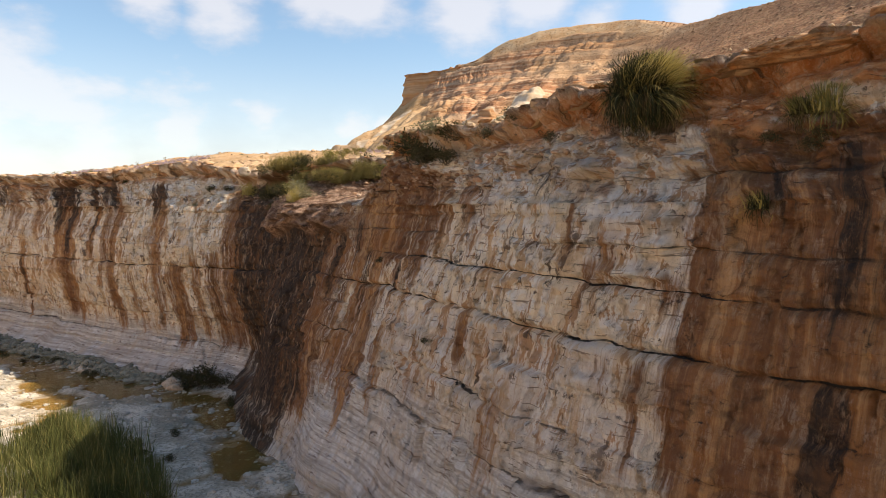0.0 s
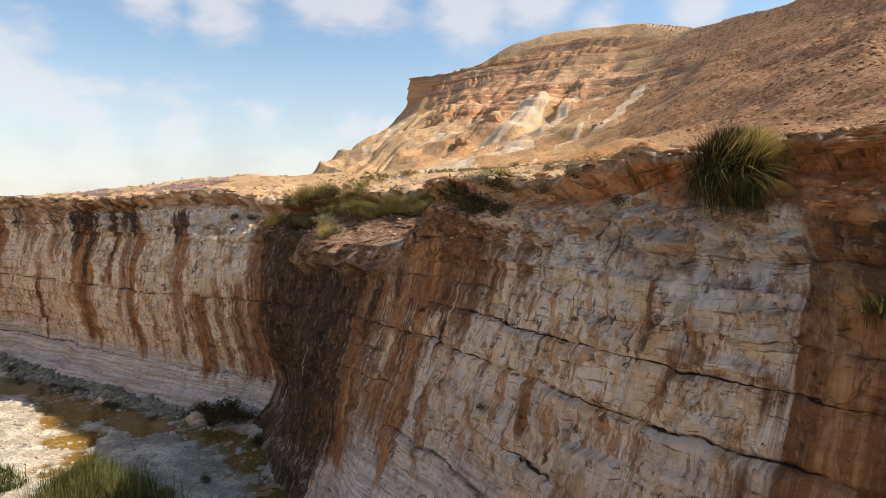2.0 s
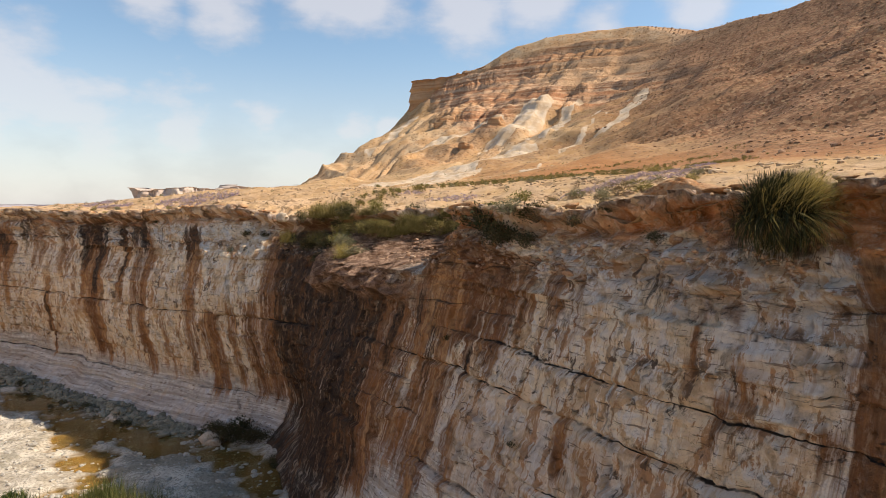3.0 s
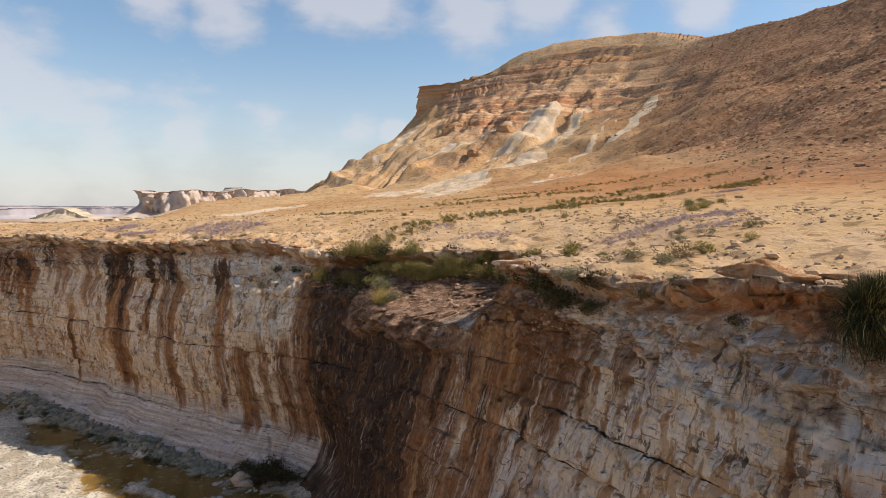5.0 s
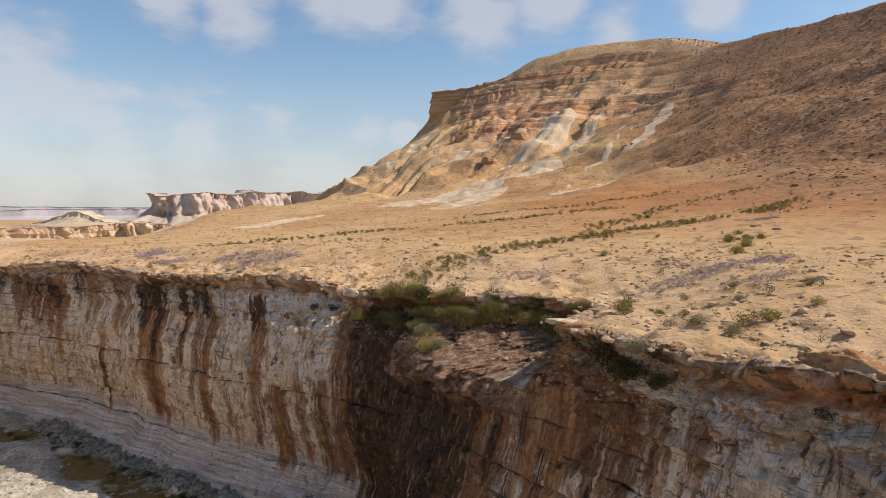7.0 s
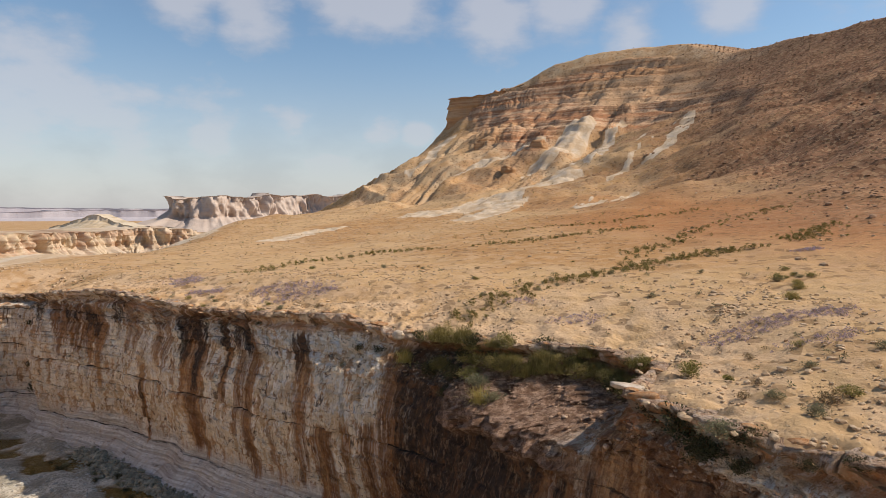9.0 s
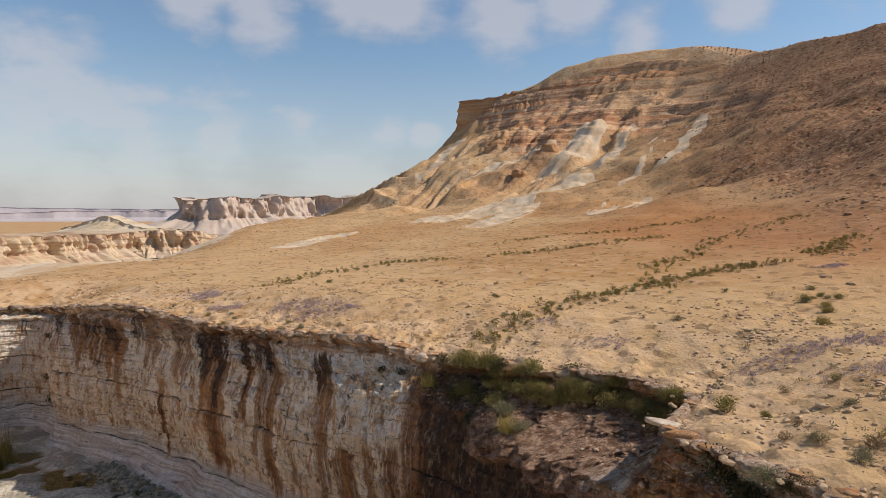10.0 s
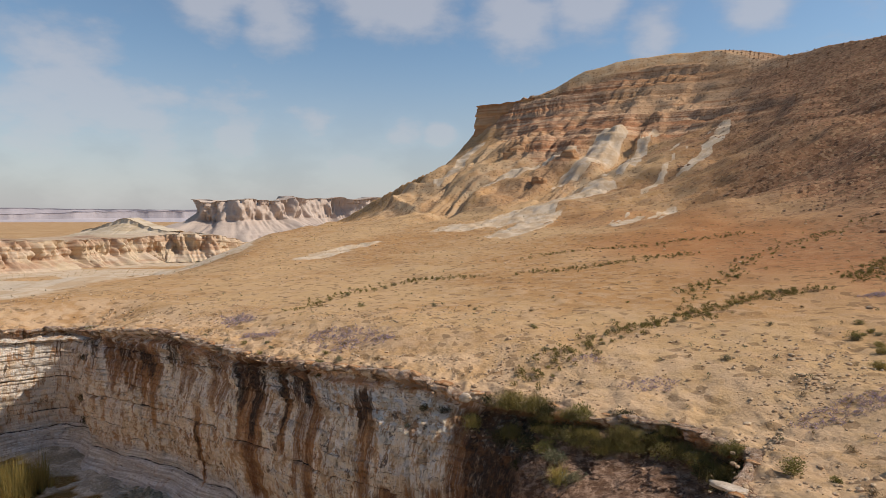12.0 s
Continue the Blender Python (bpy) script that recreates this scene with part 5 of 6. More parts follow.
LEDGE_STONE = simple("ledge_rubble", (0.34, 0.185, 0.10), (0.60, 0.42, 0.285), 5.0, 0.95, 0.6, 0.02, (0.20, 0.10, 0.05), by="island")
bank = CLIFF[(CLIFF[:, 2] > 8.2 + 0.12 * (CLIFF[:, 0] - 2)) & (CLIFF[:, 0] > -9) & (CLIFF[:, 2] > 7.7) & (CLIFF[:, 2] < 9.0) & (CLIFF[:, 1] < 27) & (CLIFF[:, 1] > 3)]
p = bank[RNG.choice(len(bank), 1000)] + RNG.normal(0, 0.04, (1000, 3))
heap("ledge_rubble", p, np.minimum(RNG.gamma(1.5, 0.024, len(p)) + 0.015, 0.13), LEDGE_STONE, "broken brown rubble clinging below the brink", "stones", sink=0.5)

# stream stones and bank rubble
bx, by = RNG.uniform(-30, -2, 14000), RNG.uniform(13, 38, 14000)
mid = np.interp(bx, [-30, -16, -11, -8.5, -5, -2], [37.4, 29.2, 25.6, 23.2, 18.6, 14])
near = (by < mid) & (by > mid - 9) & (RNG.uniform(0, 1, 14000) < 0.3 + 0.75 * smooth(2.4, 0.4, mid - by))
p = np.column_stack([bx, by, bed_height(bx, by)])[near]
heap("stream_stones", p, RNG.gamma(1.6, 0.028, len(p)) + 0.022, BED_STONE, "grey rounded stones along the stream", "stones")

c, _ = spline([(-28, 36.2), (-24, 33.4), (-19.2, 30.5), (-15.5, 28.2), (-12.6, 26.4)], 60)
p = c[RNG.integers(0, len(c), 2200)] + RNG.normal(0, 0.32, (2200, 2))
p = np.column_stack([p, bed_height(p[:, 0], p[:, 1]) + np.abs(RNG.normal(0, 0.06, len(p)))])
BANK_STONE = simple("bank_stone", (0.22, 0.205, 0.15), (0.40, 0.37, 0.29), 3.0, 0.9, 0.5, 0.02, (0.10, 0.10, 0.055), by="island")
heap("bank_rubble", p, np.minimum(RNG.gamma(2.0, 0.04, len(p)) + 0.04, 0.24), BANK_STONE, "bank of grey-green rubble below the far wall", "stones", sink=0.3)

# ---- plants ----
def blade_mesh(n, high, spread, width, seed, segs=3, arch=0.5, base=0.12, lean=(0, 0)):
    """Thin curved blades rising from one root; returns places and quads."""
    r = np.random.default_rng(seed)
    az, tilt, ln = r.uniform(0, 2 * np.pi, n), np.abs(r.normal(0, spread, n)), high * r.uniform(0.55, 1.05, n)
    root = r.normal(0, base, (n, 2))
    d = np.column_stack([np.cos(az), np.sin(az)])
    side = np.column_stack([-np.sin(az + r.normal(0, 0.8, n)), np.cos(az + r.normal(0, 0.8, n))])
    rows = []
    for k in range(segs + 1):
        t = k / segs
        ang = tilt + arch * t * tilt
        out, up = np.sin(ang) * ln * t, np.cos(ang) * ln * t
        c = np.column_stack([root + d * out[:, None] + np.array(lean) * (t * t), up])
        wd = width * (1 - 0.85 * t)
        rows += [c - np.column_stack([side * wd, np.zeros(n)]), c + np.column_stack([side * wd, np.zeros(n)])]
    v = np.stack(rows, 1).reshape(-1, 3)
    m = 2 * (segs + 1)
    q = np.array([[2 * k, 2 * k + 1, 2 * k + 3, 2 * k + 2] for k in range(segs)])
    f = (np.arange(n)[:, None, None] * m + q[None]).reshape(-1, 4)
    return v, f


def leaf_mesh(n, radius, high, leaf, seed, lobes=8):
    """Many small leaves in uneven lobes over a low dome."""
    r = np.random.default_rng(seed)
    c = np.column_stack([r.normal(0, radius * 0.30, lobes), r.normal(0, radius * 0.30, lobes), r.uniform(0.3, 0.85, lobes) * high])
    size = r.uniform(0.32, 0.58, lobes) * radius
    k = r.integers(0, lobes, n)
    d = r.normal(size=(n, 3))
    d /= np.linalg.norm(d, axis=1)[:, None]
    p = c[k] + d * (size[k] * r.uniform(0.45, 1.1, n))[:, None]
    p[:, 2] = np.abs(p[:, 2])
    up = d + np.array([0, 0, 0.7]) + r.normal(0, 0.4, (n, 3))
    up /= np.linalg.norm(up, axis=1)[:, None]
    sd = np.cross(up, r.normal(size=(n, 3)))
    sd /= np.linalg.norm(sd, axis=1)[:, None]
    ln = leaf * r.uniform(0.6, 1.4, n)
    a, b = up * ln[:, None], sd * (ln * 0.32)[:, None]
    v = np.stack([p - b * 0.4, p + b * 0.4 + a * 0.1, p + a + b * 0.3, p + a * 0.7 - b], 1).reshape(-1, 3)
    return v, np.arange(4 * n).reshape(n, 4)


def stem_mesh(n, radius, high, thick, seed):
    """Crooked tapered twigs from the root."""
    r = np.random.default_rng(seed)
    vs, fs = [], []
    for i in range(n):
        az, t = r.uniform(0, 6.28), r.uniform(0.2, 0.9)
        end = np.array([math.cos(az) * radius * t, math.sin(az) * radius * t, high * r.uniform(0.5, 0.9)])
        mid = end * 0.5 + r.normal(0, 0.06 * radius, 3)
        for k, (c, w) in enumerate(((np.zeros(3), thick), (mid, thick * 0.7), (end, thick * 0.25))):
            vs += [c + w * np.array([math.cos(q), math.sin(q), 0]) for q in (0, 2.1, 4.2)]
        b = i * 9
        fs += [[b + 3 * k + j, b + 3 * k + (j + 1) % 3, b + 3 * k + 3 + (j + 1) % 3, b + 3 * k + 3 + j] for k in range(2) for j in range(3)]
    return np.array(vs), np.array(fs)


WOOD = simple("dry_twig", (0.20, 0.145, 0.10), (0.30, 0.23, 0.16), 20, 0.9, 0.3, 0.01)
LEAVES = {
    "green": leafy("green_leaf", (0.15, 0.14, 0.04), (0.26, 0.225, 0.065), (0.30, 0.24, 0.10)),
    "grey": leafy("grey_leaf", (0.17, 0.165, 0.09), (0.25, 0.235, 0.14), (0.32, 0.26, 0.15)),
    "dry": leafy("dry_leaf", (0.23, 0.165, 0.085), (0.33, 0.25, 0.13), (0.17, 0.11, 0.06), 0.3),
    # leaf colour darkened to carry the shade on the brink and cliff foot
    "dark": leafy("shade_dark_leaf", (0.038, 0.042, 0.02), (0.075, 0.075, 0.032), (0.13, 0.09, 0.045), 0.2, 0.12),
    "olive": leafy("olive_blade", (0.10, 0.088, 0.026), (0.22, 0.17, 0.05), (0.32, 0.25, 0.10), 0.25),
    "yellow": leafy("yellow_leaf", (0.26, 0.21, 0.06), (0.36, 0.29, 0.09), (0.40, 0.31, 0.14), 0.3),
}
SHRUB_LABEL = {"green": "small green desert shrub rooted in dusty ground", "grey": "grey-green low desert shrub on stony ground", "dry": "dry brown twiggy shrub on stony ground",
               "dark": "shrub hanging on the cliff brink, shade put into its leaf colour", "yellow": "yellowish dry grassy shrub on the brink", "olive": "olive tussock of tall grass on dry ground"}
TEMPLATES = {}


def shrub(tone, variant, place, size, turn=0.0, label="", group=""):
    """A shrub of stems and foliage; the first of each kind is built, later ones copied."""
    key = (tone, variant, label or SHRUB_LABEL[tone], group)
    m = pose(*place, RNG.uniform(-5, 5), RNG.uniform(-5, 5), turn) @ Matrix.Diagonal((size, size, size * RNG.uniform(0.55, 0.85), 1))
    if key in TEMPLATES:
        s = TEMPLATES[key].scale
        return copy_thing(TEMPLATES[key], m @ Matrix.Diagonal((1 / s.x, 1 / s.y, 1 / s.z, 1)))
    ob = new("shrub")
    tagged(ob, label or SHRUB_LABEL[tone], "shrub", group or "shrubs on the plateau")
    v, f = leaf_mesh(1000 if tone != "dry" else 600, 0.5, 0.62, 0.055, 900 + variant * 7, 9)
    if tone in ("yellow", "green") and variant % 2:
        v2, f2 = blade_mesh(170, 0.75, 0.5, 0.008, 950 + variant, 2)
        v, f = np.vstack([v, v2]), np.vstack([f, f2 + len(v)])
    if tone == "olive":
        v2, f2 = blade_mesh(900, 0.72, 0.5, 0.006, 960 + variant, 3, 0.8, 0.22)
        v, f = np.vstack([v[:1600], v2]), np.vstack([f[:400], f2 + 1600])
    child("foliage", mesh_of("foliage", v, f, LEAVES[tone], flat=True), ob)
    child("twiggery", mesh_of("twiggery", *stem_mesh(14, 0.5, 0.6, 0.012, 940 + variant), WOOD), ob, "brown woody stems")
    ob.matrix_basis = m
    TEMPLATES[key] = ob
    return ob



# shrubs that stand singly on the plateau near the brink: x, y, size
NEAR_SHRUBS = [("green", 0.5, 19.4, 0.95), ("green", 1.35, 18.8, 0.42), ("grey", -0.3, 15.3, 0.95), ("dry", 0.35, 14.9, 0.7), ("grey", 1.6, 16.7, 0.6), ("dry", 1.0, 17.2, 0.5), ("grey", 1.9, 15.7, 0.65),
               ("dry", 1.6, 17.8, 0.45), ("green", 3.2, 16.5, 0.8), ("dry", 2.5, 16.3, 0.9), ("grey", 3.4, 18.6, 0.5), ("green", 4.1, 20.6, 0.5), ("dry", 2.6, 20.4, 0.45), ("grey", 5.6, 19.2, 0.6), ("yellow", 4.6, 17.1, 0.5)]
for k, (tone, x, y, s) in enumerate(NEAR_SHRUBS):
    shrub(tone, k % 3, (x, y, ground_at(x, y) - 0.03), s, RNG.uniform(0, 360))


def shrub_line(points, count, width, tones, lo, hi):
    c, _ = spline(points, 30)
    for k in range(count):
        q = c[RNG.integers(0, len(c))] + RNG.normal(0, width, 2)
        shrub(tones[k % len(tones)], k % 3, (q[0], q[1], ground_at(*q) - 0.03), RNG.uniform(lo, hi), RNG.uniform(0, 360))


# dry washes that lines of shrubs follow
WASHES = [[(-5.9, 28.6), (-4.6, 30.2), (-2.9, 31.4), (-0.6, 33.9), (1.8, 35.5), (4.5, 38.8)], [(4.5, 38.8), (6, 44.7), (9.5, 48.4), (13.8, 55.4), (19.8, 61.8), (25, 65.3), (30, 68)], [(3.7, 36.2), (6.8, 39.9), (9.3, 41.1), (11.8, 41.5)],
          [(-4.4, 69), (1.9, 71.4), (10.8, 70.6), (19.4, 70)], [(-4.8, 57.4), (0.2, 58), (5.6, 60.4), (11.3, 62.4)], [(-20.3, 41.6), (-18.7, 50.7), (-15.9, 56.1), (-13.2, 58.3), (-8, 58)], [(15.5, 44), (18, 46.5), (22, 50.5)]]
for wash, count, width in zip(WASHES, (30, 30, 10, 10, 10, 18, 16), (0.5, 0.7, 0.5, 0.5, 0.5, 0.6, 1.6)):
    shrub_line(wash, count, width, ("green", "grey", "yellow", "green", "dry"), 0.25, 0.55)
shrub_line([(7, 27), (8, 30), (9.5, 33)], 10, 0.8, ("green", "yellow", "grey"), 0.4, 0.8)
shrub_line([(-26, 37.8), (-20.5, 34.4), (-16, 32.0), (-12, 30)], 16, 0.5, ("grey", "dry", "green"), 0.3, 0.6)
for k in range(24):
    x, y = RNG.uniform(-18, 12), RNG.uniform(24, 46)
    if y > 30 - x * 0.75 or x > -4:
        shrub(("grey", "dry", "green")[k % 3], k % 3, (x, y, ground_at(x, y) - 0.03), RNG.uniform(0.3, 0.6), RNG.uniform(0, 360))


def tuft_stuff(name, places, sizes, material, label, leaves=12, blades=0, high=0.6, category="plants"):
    """Many small low plants joined into one mesh."""
    kit = [leaf_mesh(int(leaves * 1.6), 0.5, high, 0.17, 970 + k, 4) if not blades else blade_mesh(blades, 1.0, 0.5, 0.03, 975 + k, 1) for k in range(6)]
    verts, faces, base = [], [], 0
    for i, (q, s) in enumerate(zip(places, sizes)):
        v, f = kit[i % 6]
        a = RNG.uniform(0, 6.28)
        w = v * s
        verts.append(np.column_stack([w[:, 0] * math.cos(a) - w[:, 1] * math.sin(a), w[:, 0] * math.sin(a) + w[:, 1] * math.cos(a), w[:, 2] - 0.02]) + q)
        faces.append(f + base)
        base += len(w)
    return tagged(new(name, mesh_of(name, np.vstack(verts), np.vstack(faces), material, flat=True)), label, category, kind="stuff")


patchy = smooth(-0.2, 0.5, fbm(GX / 5.0, GY / 5.0, None, 3, 720))
p = spots_on_ground(0.15 + patchy * smooth(45, 5, GRIM), 1500, slice(12, 400))
tuft_stuff("low_scrub", p, RNG.uniform(0.14, 0.34, len(p)), LEAVES["grey"], "tiny grey-green scrub dotted over the plateau", 26)
p = spots_on_ground(0.1 + patchy * smooth(30, 3, GRIM), 1300, slice(10, 400))
tuft_stuff("dry_scrub", p, RNG.uniform(0.12, 0.30, len(p)), LEAVES["dry"], "dry brown tufts among the stones", 22)
p = spots_on_ground(0.25 + smooth(0.2, 0.8, GMASK["gravel"]), 2200, slice(200, 520))
tuft_stuff("slope_scrub", p, RNG.uniform(0.3, 0.75, len(p)), LEAVES["grey"], "sparse dull green scrub on the hillside", 10)
p = spots_on_ground(0.3 + patchy, 700, slice(180, 420))
tuft_stuff("flat_scrub", p, RNG.uniform(0.3, 0.6, len(p)), LEAVES["green"], "green scrub dots on the sandy flat", 14)

p = np.vstack([spline(w, 40)[0][np.random.default_rng(9 + i).integers(0, 40 * (len(w) - 1), 150)] + np.random.default_rng(19 + i).normal(0, 0.6, (150, 2)) for i, w in enumerate(WASHES)])
p = np.column_stack([p, [ground_at(x, y) for x, y in p]])
tuft_stuff("wash_scrub", p, RNG.uniform(0.15, 0.42, len(p)), LEAVES["olive"], "olive scrub lining the shallow washes", 40)

LILAC = leafy("lilac_flower", (0.40, 0.285, 0.40), (0.53, 0.41, 0.51), (0.30, 0.25, 0.16), 0.35)
bloom = np.zeros(GX.shape)
for x, y, rx, ry in [(-14.2, 33.6, 1.9, 0.9), (-15.8, 34.8, 1.5, 0.8), (-20.5, 36.2, 1.2, 0.6), (-23.3, 40.1, 1.5, 1.2), (3.4, 22.8, 1.2, 0.5), (4.4, 20.8, 1.2, 0.5), (-1.2, 26.6, 1.3, 0.4), (-2.8, 29.6, 1.2, 0.5), (13.4, 38.4, 1.1, 0.6), (5.6, 23.4, 1.6, 0.5)]:
    bloom = np.maximum(bloom, smooth(1.3, 0.3, np.hypot((GX - x) / rx, (GY - y) / ry) + 0.5 * fbm(GX, GY, None, 2, 730)))
p = spots_on_ground(bloom, 1500, slice(20, 400))
tuft_stuff("lilac_flowers", p, RNG.uniform(0.10, 0.24, len(p)), LILAC, "patches of low lilac desert flowers", 20, category="flowers")

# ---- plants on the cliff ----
# gold: dry tufts, and sunlight put into the big clump's colour
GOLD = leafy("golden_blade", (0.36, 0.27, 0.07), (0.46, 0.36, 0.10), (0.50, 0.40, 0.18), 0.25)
# green taken almost to black, so the blades carry their own shade
SHADE_DARK = leafy("shade_dark_blade", (0.016, 0.020, 0.010), (0.045, 0.048, 0.018), (0.14, 0.10, 0.04), 0.10, 0.1)
DEAD = leafy("dead_blade", (0.10, 0.065, 0.04), (0.19, 0.13, 0.075), (0.26, 0.19, 0.11), 0.2, 0.1)


def grass_clump(place, size, seed, n, tones, label, lean=(0, 0), skirt=True):
    """A big arching clump: body blades, golden ones coloured as its sunlit side, a dead skirt below."""
    ob = tagged(new("grass_clump"), label, "grass clump")
    ob.location = place
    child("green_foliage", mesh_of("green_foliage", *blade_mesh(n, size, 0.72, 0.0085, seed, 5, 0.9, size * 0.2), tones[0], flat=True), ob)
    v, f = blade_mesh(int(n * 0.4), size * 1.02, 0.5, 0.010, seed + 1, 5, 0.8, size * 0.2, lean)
    child("golden_foliage", mesh_of("golden_foliage", v, f, tones[1], flat=True), ob, "golden blades coloured as if sunlit")
    if skirt:
        v, f = blade_mesh(int(n * 0.5), size * 0.55, 0.9, 0.011, seed + 2, 5, 1.6, size * 0.14)
        v[:, 2] = v[:, 2] * 0.7 - 0.18 * np.hypot(v[:, 0], v[:, 1])
        child("dead_skirt", mesh_of("dead_skirt", v, f, DEAD, flat=True), ob, "hanging dead brown blades")
    return ob


grass_clump((3.25, 10.3, 9.2), 0.72, 1000, 8000, (SHADE_DARK, GOLD), "large arching grass clump rooted on the cliff brink", (0.3, -0.12))
q = on_cliff(5.2, 8.35, 8.75)
grass_clump((*q,), 0.44, 1010, 900, (LEAVES["green"], GOLD), "yellow-green grass tuft hanging on the upper cliff", (0.12, 0))
q = on_cliff(4.75, 8.75, 8.6)
grass_clump((*q,), 0.30, 1015, 500, (SHADE_DARK, LEAVES["green"]), "dark green tuft trailing down the upper cliff", (-0.1, 0))
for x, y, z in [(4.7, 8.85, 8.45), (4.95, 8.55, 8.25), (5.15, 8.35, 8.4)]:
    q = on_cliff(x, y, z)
    shrub("dark", 1, (q[0], q[1], q[2] - 0.08), 0.42, 60 * x, "brush trailing on the upper cliff, leaves coloured dark for shade", "brush on the upper cliff")
q = along_cliff(26.45, 7.5)
grass_clump((*q,), 0.27, 1020, 260, (SHADE_DARK, GOLD), "small yellow-green tuft rooted in a cliff crack", (-0.1, 0), False)
q = on_cliff(-8.35, 26.6, 8.1)
grass_clump((*q,), 0.6, 1030, 300, (GOLD, GOLD), "dry golden tuft hanging in the cliff recess", (-0.1, -0.1), False)
q = on_cliff(-5.35, 22.6, 7.6)
grass_clump((*q,), 0.6, 1040, 300, (GOLD, GOLD), "dry golden tuft at the lip of the overhang", (-0.1, -0.1), False)

BRINK_LABEL = {"olive": "tall olive grass tussock filling the notch in the brink", "green": "leafy green bush filling the notch in the brink", "yellow": "yellow-green bush along the notch in the brink", "grey": "silvery grey bush spilling over the brink", "dark": "bush below the brink, leaves coloured dark for shade"}
NOTCH = [(-6.9, 25.6), (-5.6, 25.2), (-4.6, 24.2), (-3.4, 23.8), (-2.2, 23.3), (-1.2, 22.7), (-0.4, 21.7), (-0.2, 20.9)]
c, _ = spline(NOTCH, 20)
for k in range(54):
    t = c[int(k / 54 * (len(c) - 1))] + RNG.normal(0, 0.26, 2)
    q = on_cliff(t[0] - 0.25, t[1] - 0.2, RNG.uniform(8.5, 9.2))
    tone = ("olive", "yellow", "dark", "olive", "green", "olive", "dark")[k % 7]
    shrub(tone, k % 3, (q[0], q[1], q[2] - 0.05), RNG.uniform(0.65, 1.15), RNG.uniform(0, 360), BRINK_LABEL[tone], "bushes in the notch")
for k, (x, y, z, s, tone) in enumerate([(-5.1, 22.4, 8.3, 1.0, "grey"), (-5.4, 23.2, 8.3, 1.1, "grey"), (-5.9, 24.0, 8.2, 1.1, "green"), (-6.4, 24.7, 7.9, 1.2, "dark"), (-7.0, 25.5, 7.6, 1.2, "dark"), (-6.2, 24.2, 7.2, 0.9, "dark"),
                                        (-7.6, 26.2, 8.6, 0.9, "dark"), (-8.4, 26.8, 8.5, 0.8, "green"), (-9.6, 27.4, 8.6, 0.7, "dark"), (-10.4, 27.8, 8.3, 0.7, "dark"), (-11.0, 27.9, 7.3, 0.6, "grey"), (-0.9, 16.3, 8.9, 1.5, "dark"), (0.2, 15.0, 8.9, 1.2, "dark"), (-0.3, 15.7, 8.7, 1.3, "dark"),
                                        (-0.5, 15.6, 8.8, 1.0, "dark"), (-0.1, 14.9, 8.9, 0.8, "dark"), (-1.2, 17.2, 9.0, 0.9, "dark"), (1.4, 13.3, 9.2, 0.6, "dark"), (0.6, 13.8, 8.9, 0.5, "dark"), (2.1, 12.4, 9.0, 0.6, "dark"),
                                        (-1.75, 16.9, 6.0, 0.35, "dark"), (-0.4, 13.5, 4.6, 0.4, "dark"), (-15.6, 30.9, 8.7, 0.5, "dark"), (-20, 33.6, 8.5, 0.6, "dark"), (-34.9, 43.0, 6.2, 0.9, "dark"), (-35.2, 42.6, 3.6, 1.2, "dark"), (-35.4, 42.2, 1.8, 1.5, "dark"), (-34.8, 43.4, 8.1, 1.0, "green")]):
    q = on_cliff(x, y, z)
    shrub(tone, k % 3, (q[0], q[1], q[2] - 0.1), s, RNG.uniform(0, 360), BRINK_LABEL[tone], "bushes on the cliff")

# ---- plants in the stream bed ----
REED = leafy("reed_blade", (0.018, 0.036, 0.009), (0.050, 0.078, 0.017), (0.30, 0.26, 0.10), 0.14)
REED_GOLD = leafy("dry_reed_blade", (0.27, 0.20, 0.06), (0.38, 0.28, 0.09), (0.16, 0.14, 0.05), 0.3)


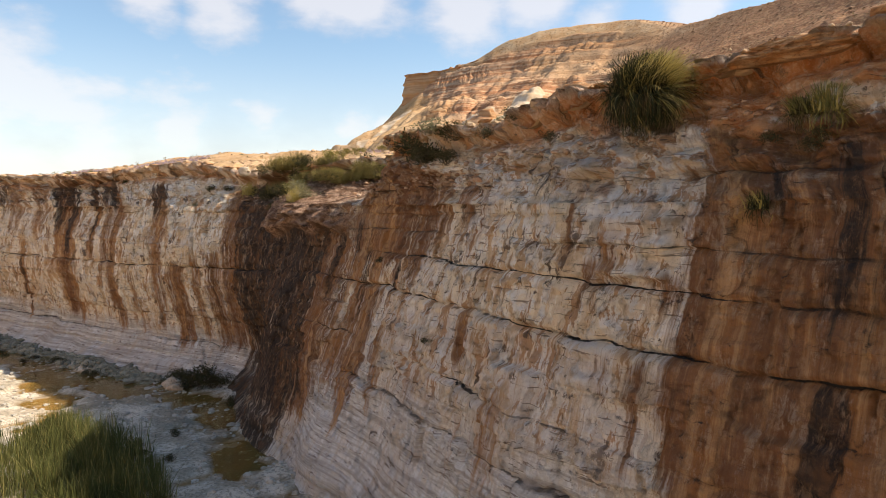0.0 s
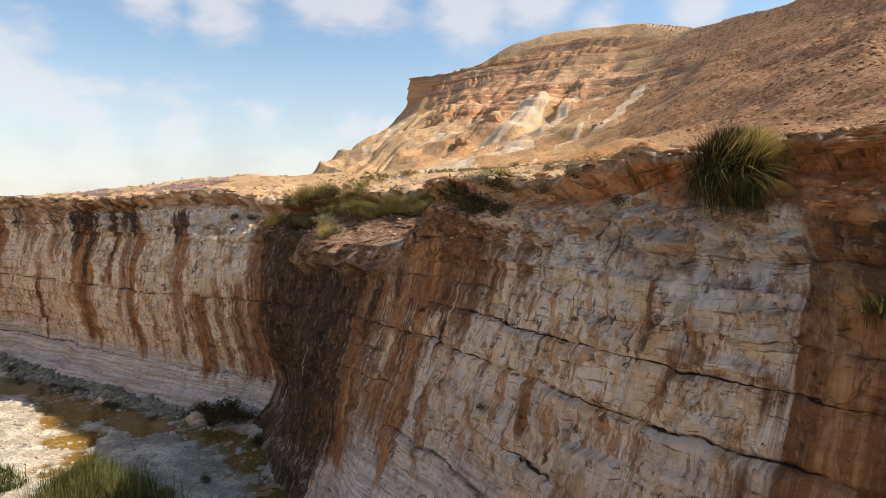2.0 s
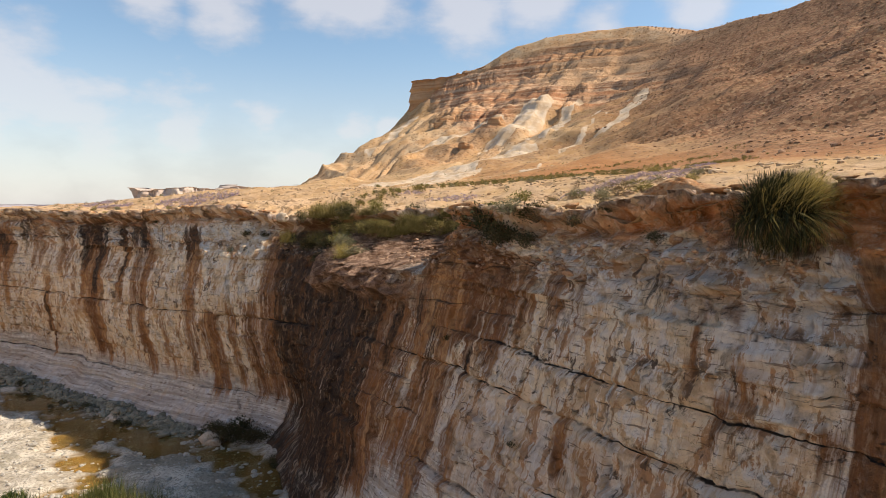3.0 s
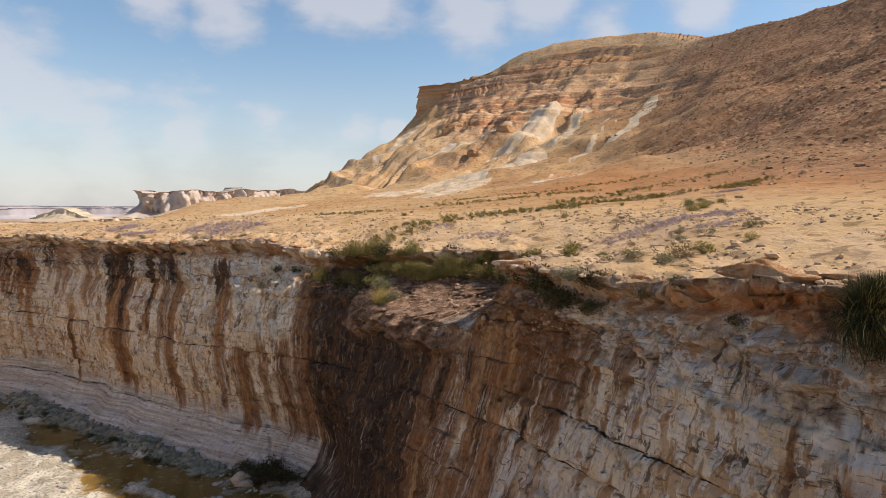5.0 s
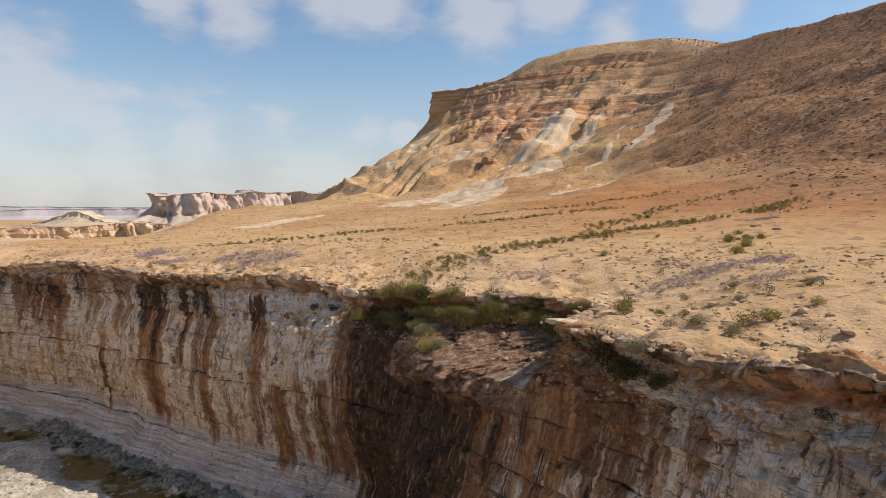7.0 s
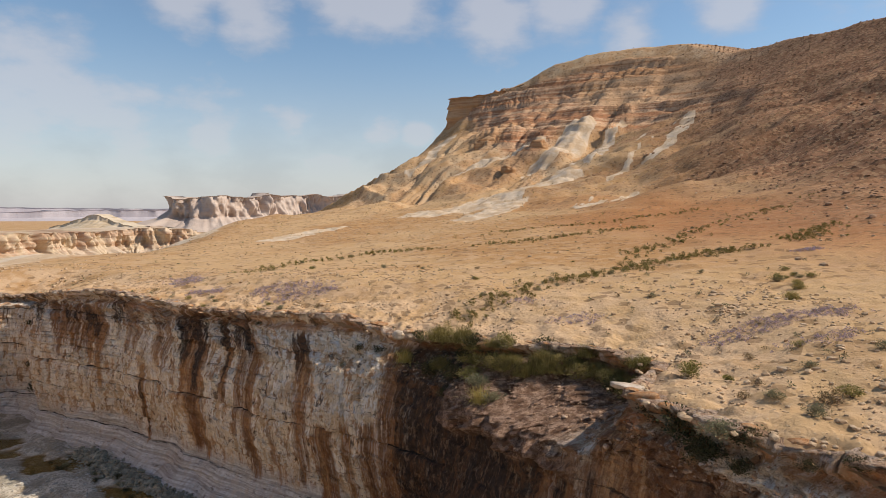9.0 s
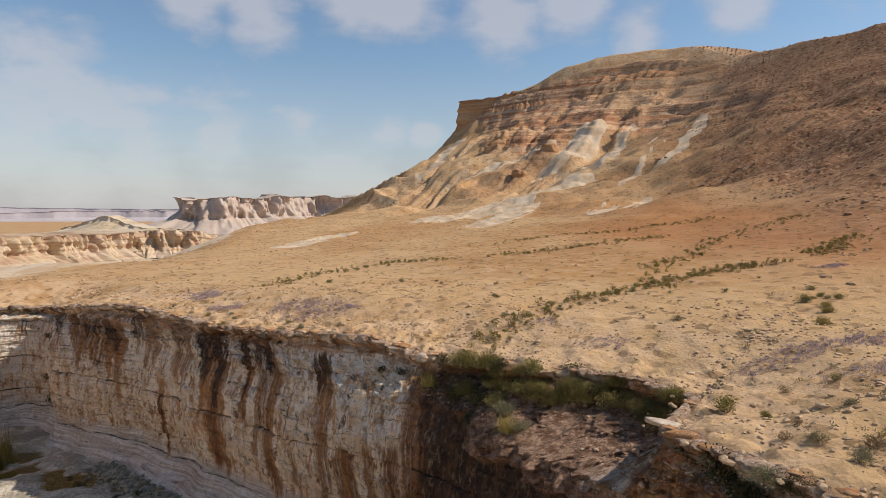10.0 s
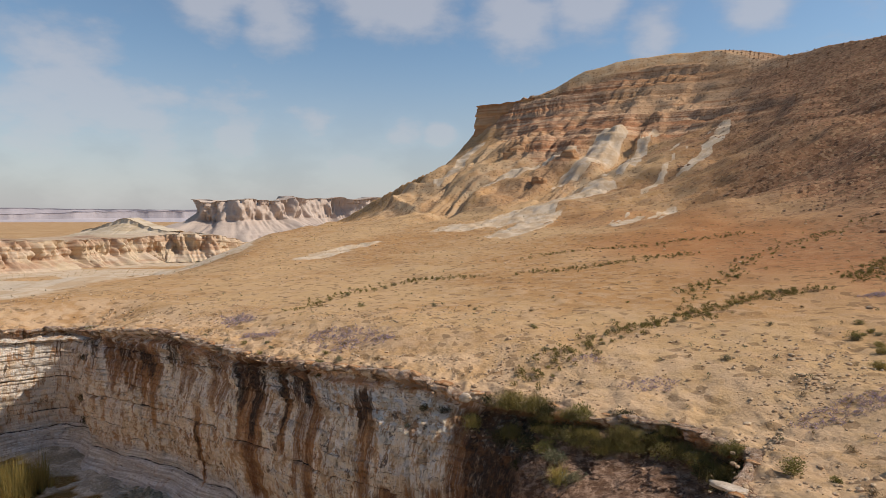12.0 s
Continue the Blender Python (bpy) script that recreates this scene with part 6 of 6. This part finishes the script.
def reed_bed(name, a, b, half, high, count, material, label, seed):
    """Reeds over a long oval from a to b."""
    r = np.random.default_rng(seed)
    verts, faces, base = [], [], 0
    a, b = np.array(a, float), np.array(b, float)
    d = (b - a) / np.linalg.norm(b - a)
    for k in range(count):
        t = r.uniform(0, 1)
        edge = half * math.sqrt(max(0.06, 1 - (2 * t - 1) ** 2))
        c = a + (b - a) * t + np.array([-d[1], d[0]]) * np.clip(r.normal(0, 0.5), -1, 1) * edge
        s = high * r.uniform(0.5, 1.1) * (0.6 + 0.4 * edge / half) * (0.75 + 0.4 * float(vnoise(np.array([c[0] * 1.4]), np.array([c[1] * 1.4]), None, seed)[0]))
        v, f = blade_mesh(14, s, 0.26, 0.012, seed + k, 3, 0.9, 0.10)
        verts.append(v + np.array([c[0], c[1], float(bed_height(np.array([c[0]]), np.array([c[1]]))[0]) - 0.03]))
        faces.append(f + base)
        base += len(v)
    return tagged(new(name, mesh_of(name, np.vstack(verts), np.vstack(faces), material, flat=True)), label, "reeds", kind="stuff")


reed_bed("reed_bed", (-12.9, 19.9), (-7.0, 13.2), 1.7, 1.45, 1150, REED, "dense bed of green reeds in the stream bed", 1100)
reed_bed("reed_tuft", (-15.8, 20.4), (-14.4, 18.4), 0.8, 0.65, 110, REED, "bright green reed tuft on the gravel", 2100)
reed_bed("dry_reeds", (-13.3, 20.0), (-11.9, 18.2), 0.5, 0.75, 50, REED_GOLD, "straw-coloured reeds at the edge of the bed", 2300)
reed_bed("golden_reeds", (-38.6, 36.6), (-33.4, 36.0), 1.6, 2.6, 300, REED_GOLD, "tall golden reeds below the far bend", 2500)
for k in range(20):
    t = k / 19
    x, y = -28.5 + 13.5 * t + RNG.normal(0, 0.35), 36.0 - 7.9 * t + RNG.normal(0, 0.3) - 0.9
    shrub(("dark", "grey", "dark")[k % 3], k % 3, (x, y, float(bed_height(np.array([x]), np.array([y]))[0]) - 0.03), RNG.uniform(0.45, 0.9), RNG.uniform(0, 360), "low dull bush on the stony stream bank", "bushes on the stream bank")
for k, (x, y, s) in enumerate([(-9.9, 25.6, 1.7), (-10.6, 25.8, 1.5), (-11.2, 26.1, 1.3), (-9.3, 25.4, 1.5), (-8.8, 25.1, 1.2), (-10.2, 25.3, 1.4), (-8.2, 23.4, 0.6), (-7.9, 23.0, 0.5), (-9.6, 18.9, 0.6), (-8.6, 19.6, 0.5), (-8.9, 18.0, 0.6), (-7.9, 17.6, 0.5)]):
    shrub("dark", k % 3, (x, y, float(bed_height(np.array([x]), np.array([y]))[0]) - 0.03), s, 40 * k, "bush at the cliff foot, shade put into its leaf colour", "bushes at the cliff foot")
